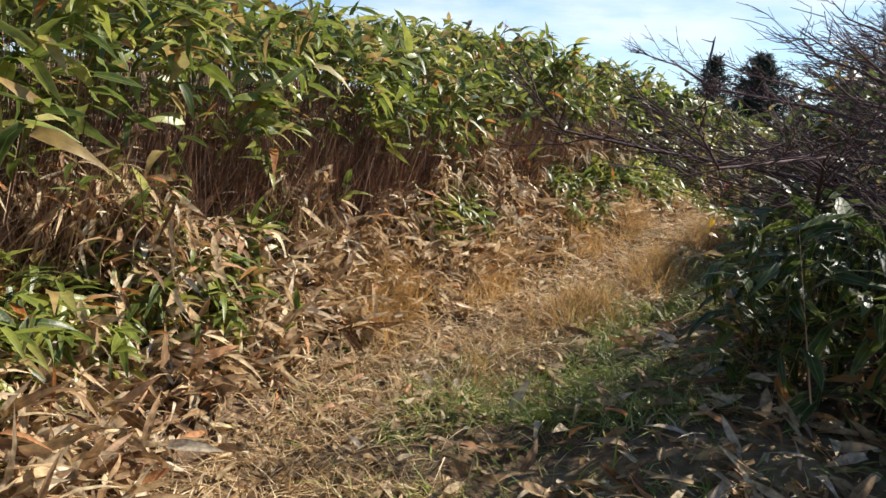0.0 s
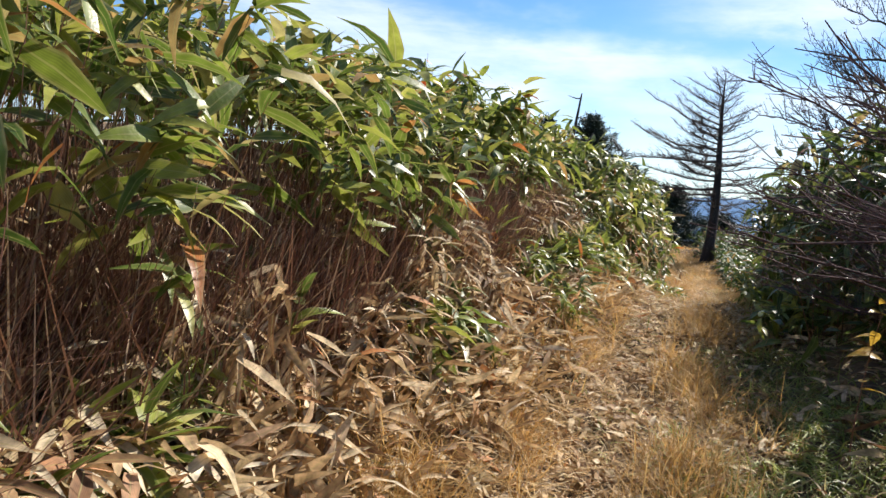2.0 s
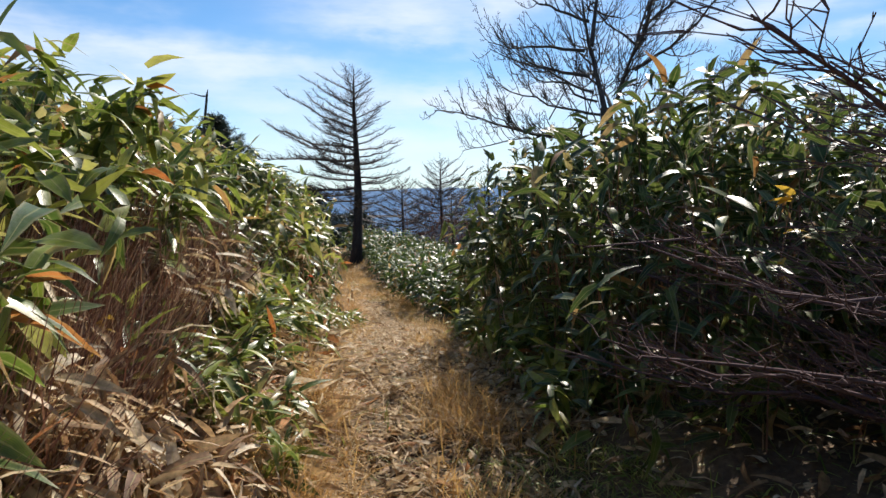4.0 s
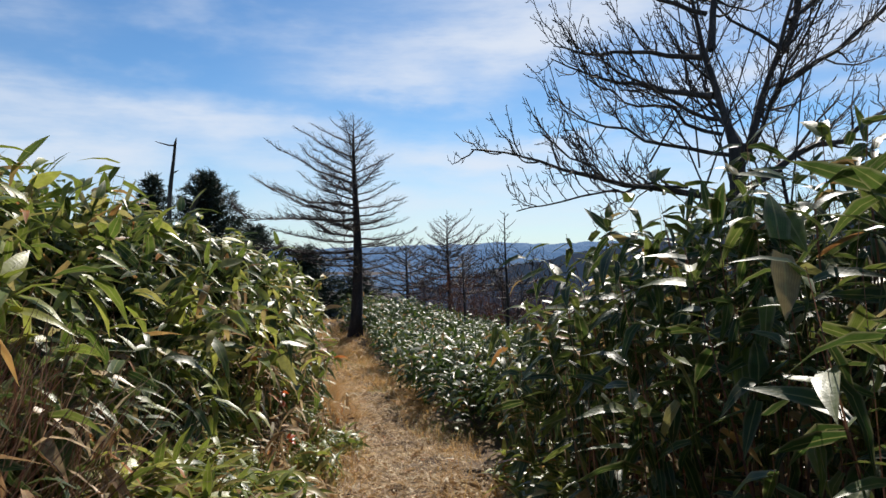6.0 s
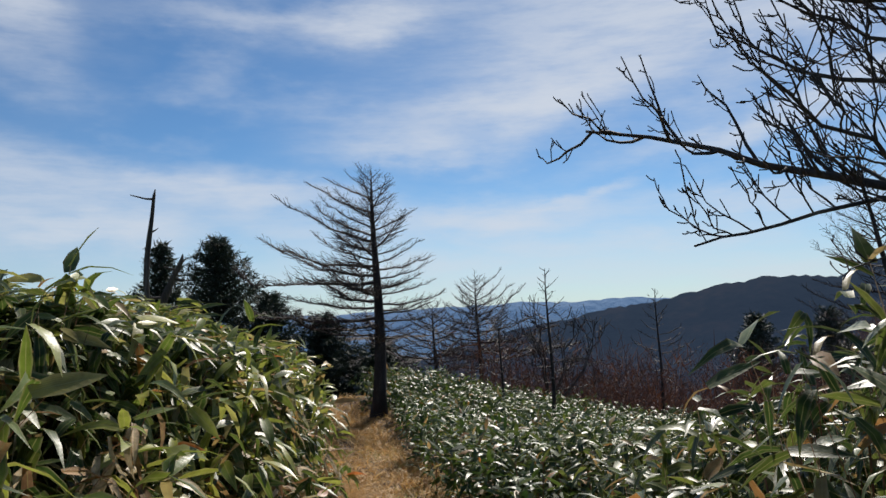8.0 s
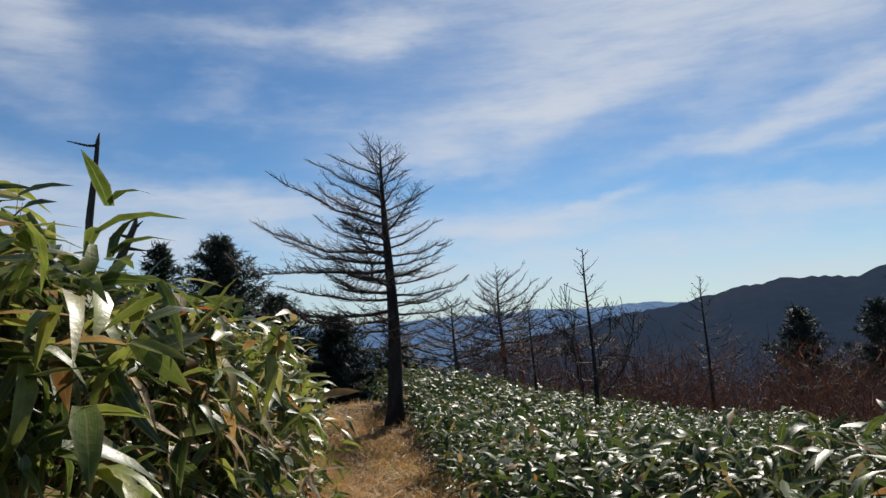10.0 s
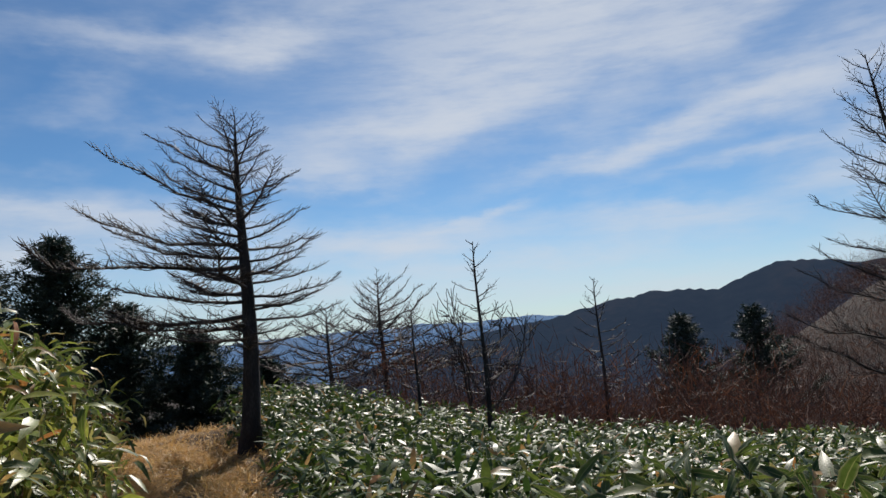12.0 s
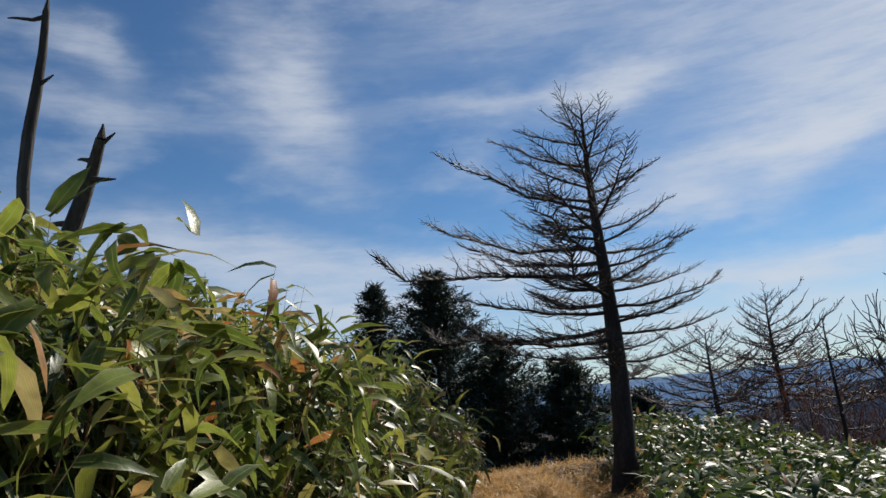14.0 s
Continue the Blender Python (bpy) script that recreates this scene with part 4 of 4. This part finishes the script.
def conifer(label, x, y, top, radius, foot, seed_turn=0.0, boughs=70):
    """A dense dark evergreen: trunk and boughs clothed in needle sprays."""
    tree = tagged(new("conifer_tree"), label, "tree")
    tree.location = (x, y, foot)
    H = top - foot
    tb = Tubes()
    tb.add([(0, 0, 0), (0.03, 0, H * 0.5), (0, 0, H * 0.98)], [0.14, 0.09, 0.012], 7)
    part("trunk", tb.mesh("trunk", BARK), tree)
    P, A, T, S = [], [], [], []
    for i in range(boughs):
        f = 0.12 + 0.87 * (i / boughs) ** 0.9
        L = radius * (1 - f) ** 0.75 * rng.uniform(0.6, 1.25) + 0.12
        az = seed_turn + i * 2.399
        pts = limb_curve((0, 0, f * H), az, L, rng.uniform(-0.15, 0.35), 0.25, 5, 0.04)
        m = int(60 + 130 * L)
        for w in rng.uniform(0.1, 1.0, m):
            q, _ = along(pts, min(w, 0.99))
            P.append(q + rng.normal(0, 0.09, 3))
            A.append(az + rng.normal(0, 0.9))
            T.append(rng.normal(0.3, 0.5))
            S.append(rng.uniform(0.14, 0.32))
    v, f, u = spread([strip(0.11, 0.3, 2), strip(0.08, -0.2, 2)], np.array(P), np.array(A), np.array(T), rng.normal(0, 0.9, len(P)), np.array(S))
    part("crown", mesh_from("crown", v, f, NEEDLE, u), tree)


conifer("dense dark green conifer above the bamboo grass", -13.7, 45.3, 5.1, 4.0, -3.0, 0.3, 120)
conifer("dense dark green conifer above the bamboo grass", -16.6, 45.8, 5.0, 2.3, -3.0, 1.2, 90)
conifer("dense dark green conifer above the bamboo grass", -11.6, 46.0, 2.6, 3.0, -3.5, 2.2, 80)
conifer("low dark conifer at the edge of the woods", -9.2, 46.5, 1.5, 3.2, -4.0, 1.7, 90)
conifer("low dark conifer at the edge of the woods", -6.9, 48.0, 0.2, 2.8, -4.5, 0.4, 80)
conifer("dark conifer far down the slope", 12.5, 54.9, 0.8, 2.9, -6.0, 0.9, 70)
conifer("dark conifer far down the slope", 17.0, 56.5, 1.0, 3.2, -6.5, 2.9, 70)

# ---- leafless woods down the slope ----
def woods():
    n = 2200
    d, az = 20 + 95 * rng.random(n) ** 1.2, np.radians(np.where(rng.random(n) < 0.3, rng.uniform(-42, 0, n), rng.uniform(-6, 46, n)))
    d = np.concatenate([d, 55 + 70 * rng.random(900)])
    az = np.concatenate([az, np.radians(rng.uniform(18, 50, 900))])
    x, y = d * np.sin(az), 17 + d * np.cos(az)
    ok = (y > 37.5) & ~((x < -3) & (y < 58))
    x, y = x[ok], y[ok]
    z = height(x, y)
    P, A, T, S = [], [], [], []
    for xi, yi, zi in zip(x, y, z):
        h, m = rng.uniform(2.0, 3.4 + 1.0 * (yi > 60)), 130
        q = np.clip(rng.normal(0, 1, (m, 3)), -1.9, 1.9) * (0.95, 0.95, 0.22 * h) + (xi, yi, zi + 0.48 * h)
        P.append(q)
        A.append(rng.uniform(0, 6.28, m))
        T.append(rng.normal(0.85, 0.5, m))
        S.append(rng.uniform(0.25, 0.75, m))
    v, f, u = spread([strip(0.022, 0.25, 2), strip(0.016, -0.3, 2)], np.concatenate(P), np.concatenate(A), np.concatenate(T), rng.uniform(0, 3, sum(map(len, P))), np.concatenate(S))
    tagged(new("far_woods", mesh_from("far_woods", v, f, RUSSET, u)), "brown leafless autumn woods filling the valley slope", "woods", kind="stuff")


woods()


# ---- single bamboo grass plants that stand out ----
def bamboo_plant(label, x, y, tall, leaves, seed, meshes, base_z=None):
    """One plant: a thin culm and a fan of long leaves near its top, each leaf a part."""
    r = np.random.default_rng(seed)
    z0 = float(height(x, y)) if base_z is None else base_z
    plant = tagged(new("bamboo_grass_plant"), label, "plant", "bamboo grass plants")
    plant.location = (x, y, z0)
    lean = r.normal(0, 0.08, 2)
    u = np.linspace(0, 1, 5)
    tb = Tubes()
    tb.add(np.stack([lean[0] * tall * u ** 1.5, lean[1] * tall * u ** 1.5, tall * u], -1), np.linspace(0.006, 0.004, 5), 5)
    part("culm", tb.mesh("culm", BROWN_STEM), plant)
    for i in range(leaves):
        f = 1 - 0.07 * i
        az = i * 2.4 + r.uniform(-0.4, 0.4)
        leaf = part("leaf", meshes[r.integers(0, len(meshes))], plant)
        up = r.uniform(0.9, 1.3) if i == 0 else r.normal(0.45, 0.25)
        m = turns(np.array([az]), np.array([up]), np.array([r.normal(0, 0.3)]))[0]
        k = r.uniform(0.17, 0.27)
        leaf.matrix_basis = Matrix.Translation((lean[0] * tall * f ** 1.5, lean[1] * tall * f ** 1.5, tall * f)) @ Matrix(m.tolist()).to_4x4() @ Matrix.Diagonal((k, k, k, 1))
    return plant


def leaf_meshes(source):
    """Four leaf shapes in a copy of a leaf material whose colour goes by the object."""
    mat = source.copy()
    nt = mat.node_tree
    info = nt.nodes.new("ShaderNodeObjectInfo")
    for link in list(nt.links):
        if link.from_socket.name == "Random Per Island":
            nt.links.new(info.outputs["Random"], link.to_socket)
    made = []
    for w, d, tw in ((0.11, 0.3, 0.0), (0.125, 0.5, 0.3), (0.10, 0.15, -0.4), (0.12, 0.7, 0.2)):
        v, f, uv = blade(w, d, 0.25, 7, twist=tw)
        made.append(mesh_from("leaf", v, f, mat, uv))
    return made


BRIGHT, DARK = leaf_meshes(LEAF), leaf_meshes(LEAF_FIELD_SHADE)
plants = np.random.default_rng(21)
for i in range(64):
    (px, py), = lane(1, 6.5, 20, 1.25, 2.3)
    bamboo_plant("upright bamboo grass plant with long pointed leaves on the bank", px, py, plants.uniform(0.55, 0.85), 7, 1000 + i, BRIGHT)
# Hedge plants use the dark leaves: shade in the colour.
for i in range(34):
    (px, py), = lane(1, 13, 17, -2.4, -1.4)
    bamboo_plant("tall bamboo grass plant rising from the hedge, shade put into its dark green", px, py, plants.uniform(0.95, 1.3), 8, 200 + i, DARK)
for i in range(30):
    (px, py), = lane(1, 5.2, 12, 0.75, 1.3)
    bamboo_plant("low bamboo grass plant at the foot of the bank", px, py, plants.uniform(0.25, 0.5), 6, 300 + i, BRIGHT)
for i in range(24):
    (px, py), = lane(1, 21, 25, 1.2, 2.6)
    bamboo_plant("upright bamboo grass plant with long pointed leaves on the bank", px, py, plants.uniform(0.36, 0.52), 8, 400 + i, BRIGHT)
for i in range(30):
    (px, py), = lane(1, 19.5, 25, -3.4, -0.9)
    bamboo_plant("glossy bamboo grass plant standing out of the open slope", px, py, plants.uniform(0.6, 1.0), 8, 500 + i, DARK)


# ---- fallen leaves that lie singly on the path and the verge ----
def fallen_leaves():
    made = []
    for w, d, fold, tw in ((0.13, 0.2, 0.4, 0.5), (0.16, -0.25, 0.5, -0.8), (0.12, 0.4, 0.3, 1.0)):
        v, f, uv = blade(w, d, fold, 7, twist=tw)
        made.append(mesh_from("fallen_leaf", v, f, FALLEN, uv))
    r = np.random.default_rng(5)
    spots = np.concatenate([lane(70, 5.0, 11, -2.2, -0.7), lane(90, 5.0, 17, 0.2, 1.2), lane(40, 6, 17, -0.5, 0.3), lane(45, 12.5, 17.5, -1.6, -0.6)])
    for x, y in spots:
        ob = new("fallen_leaf", made[r.integers(0, 3)])
        k = r.uniform(0.11, 0.22)
        turn = Euler((r.normal(0, 0.5), r.normal(0, 0.25), r.uniform(0, 6.28))).to_matrix().to_4x4()
        ob.matrix_basis = Matrix.Translation((x, y, float(height(x, y)) + 0.035)) @ turn @ Matrix.Diagonal((k, k, k, 1))
        tagged(ob, "curled pale tan dead bamboo leaf lying on dry grass", "leaf", "fallen leaves")


FALLEN = DEAD_LEAF.copy()
for old in list(FALLEN.node_tree.links):
    if old.from_socket.name == "Random Per Island":
        FALLEN.node_tree.links.new(FALLEN.node_tree.nodes.new("ShaderNodeObjectInfo").outputs["Random"], old.to_socket)
fallen_leaves()


# ---- seedlings in autumn colour, dry stalks ----
def seedling(label, x, y, tall, leaves, colour, seed):
    """A small broadleaf seedling: a thin stem with a few pointed coloured leaves."""
    r = np.random.default_rng(seed)
    plant = tagged(new("seedling"), label, "plant")
    plant.location = (x, y, float(height(x, y)))
    u = np.linspace(0, 1, 5)
    tb = Tubes()
    tb.add(np.stack([0.06 * u * u, 0.03 * np.sin(3 * u), tall * u], -1), np.linspace(0.004, 0.0015, 5), 5)
    part("stem", tb.mesh("stem", BROWN_STEM), plant)
    v, f, uv = blade(0.3, 0.3, 0.2, 6)
    me = mesh_from("leaf", v, f, colour, uv)
    for i in range(leaves):
        h = tall * r.uniform(0.45, 1.0)
        leaf = part("leaf", me, plant)
        m = turns(np.array([r.uniform(0, 6.28)]), np.array([r.normal(0.1, 0.4)]), np.array([r.normal(0, 0.5)]))[0]
        k = r.uniform(0.06, 0.11)
        leaf.matrix_basis = Matrix.Translation((0.06 * (h / tall) ** 2, 0, h)) @ Matrix(m.tolist()).to_4x4() @ Matrix.Diagonal((k, k, k, 1))


RED = foliage("red_leaf", [(0.0, (0.45, 0.06, 0.02)), (1.0, (0.55, 0.12, 0.03))], through_light=0.45)
YELLOW = foliage("yellow_leaf", [(0.0, (0.5, 0.28, 0.03)), (1.0, (0.58, 0.40, 0.06))], through_light=0.45)
seedling("small seedling with bright red autumn leaves beside the path", -2.3, 17.5, 0.42, 9, RED, 1)
seedling("small seedling with bright red autumn leaves beside the path", -2.15, 17.2, 0.3, 6, RED, 2)
seedling("small seedling with yellow autumn leaves under the hedge", 0.95, 10.2, 0.75, 9, YELLOW, 3)
seedling("small seedling with yellow autumn leaves under the hedge", 1.1, 11.6, 1.1, 10, YELLOW, 4)
seedling("small seedling with yellow autumn leaves on the bank", -1.55, 11.2, 0.5, 8, YELLOW, 5)
seedling("small seedling with orange autumn leaves above the bank", -2.95, 12.4, 1.05, 6, RED, 6)


def stalks():
    r = np.random.default_rng(12)
    spots = np.concatenate([lane(16, 5.4, 12, 0.7, 1.6), lane(16, 5.2, 11, -2.0, -0.8), lane(8, 13, 18, 0.7, 1.2)])
    for i, (x, y) in enumerate(spots):
        ln, az = r.uniform(0.5, 1.1), r.uniform(0, 6.28)
        u = np.linspace(0, 1, 7)
        px, py = x + np.cos(az) * ln * (u - 0.5), y + np.sin(az) * ln * (u - 0.5)
        lift = 0.03 + (0.16 * np.sin(np.pi * u) if i < 16 else 0.02 * u)
        pts = np.stack([px - x, py - y, height(px, py) + lift - float(height(x, y))], -1)
        tb = Tubes()
        tb.add(pts, np.linspace(0.0045, 0.002, 7), 5)
        ob = new("dry_stalk", tb.mesh("dry_stalk", STRAW))
        ob.location = (x, y, float(height(x, y)))
        tagged(ob, "thin dry bamboo grass stalk fallen among the litter", "stalk", "dry stalks")


stalks()
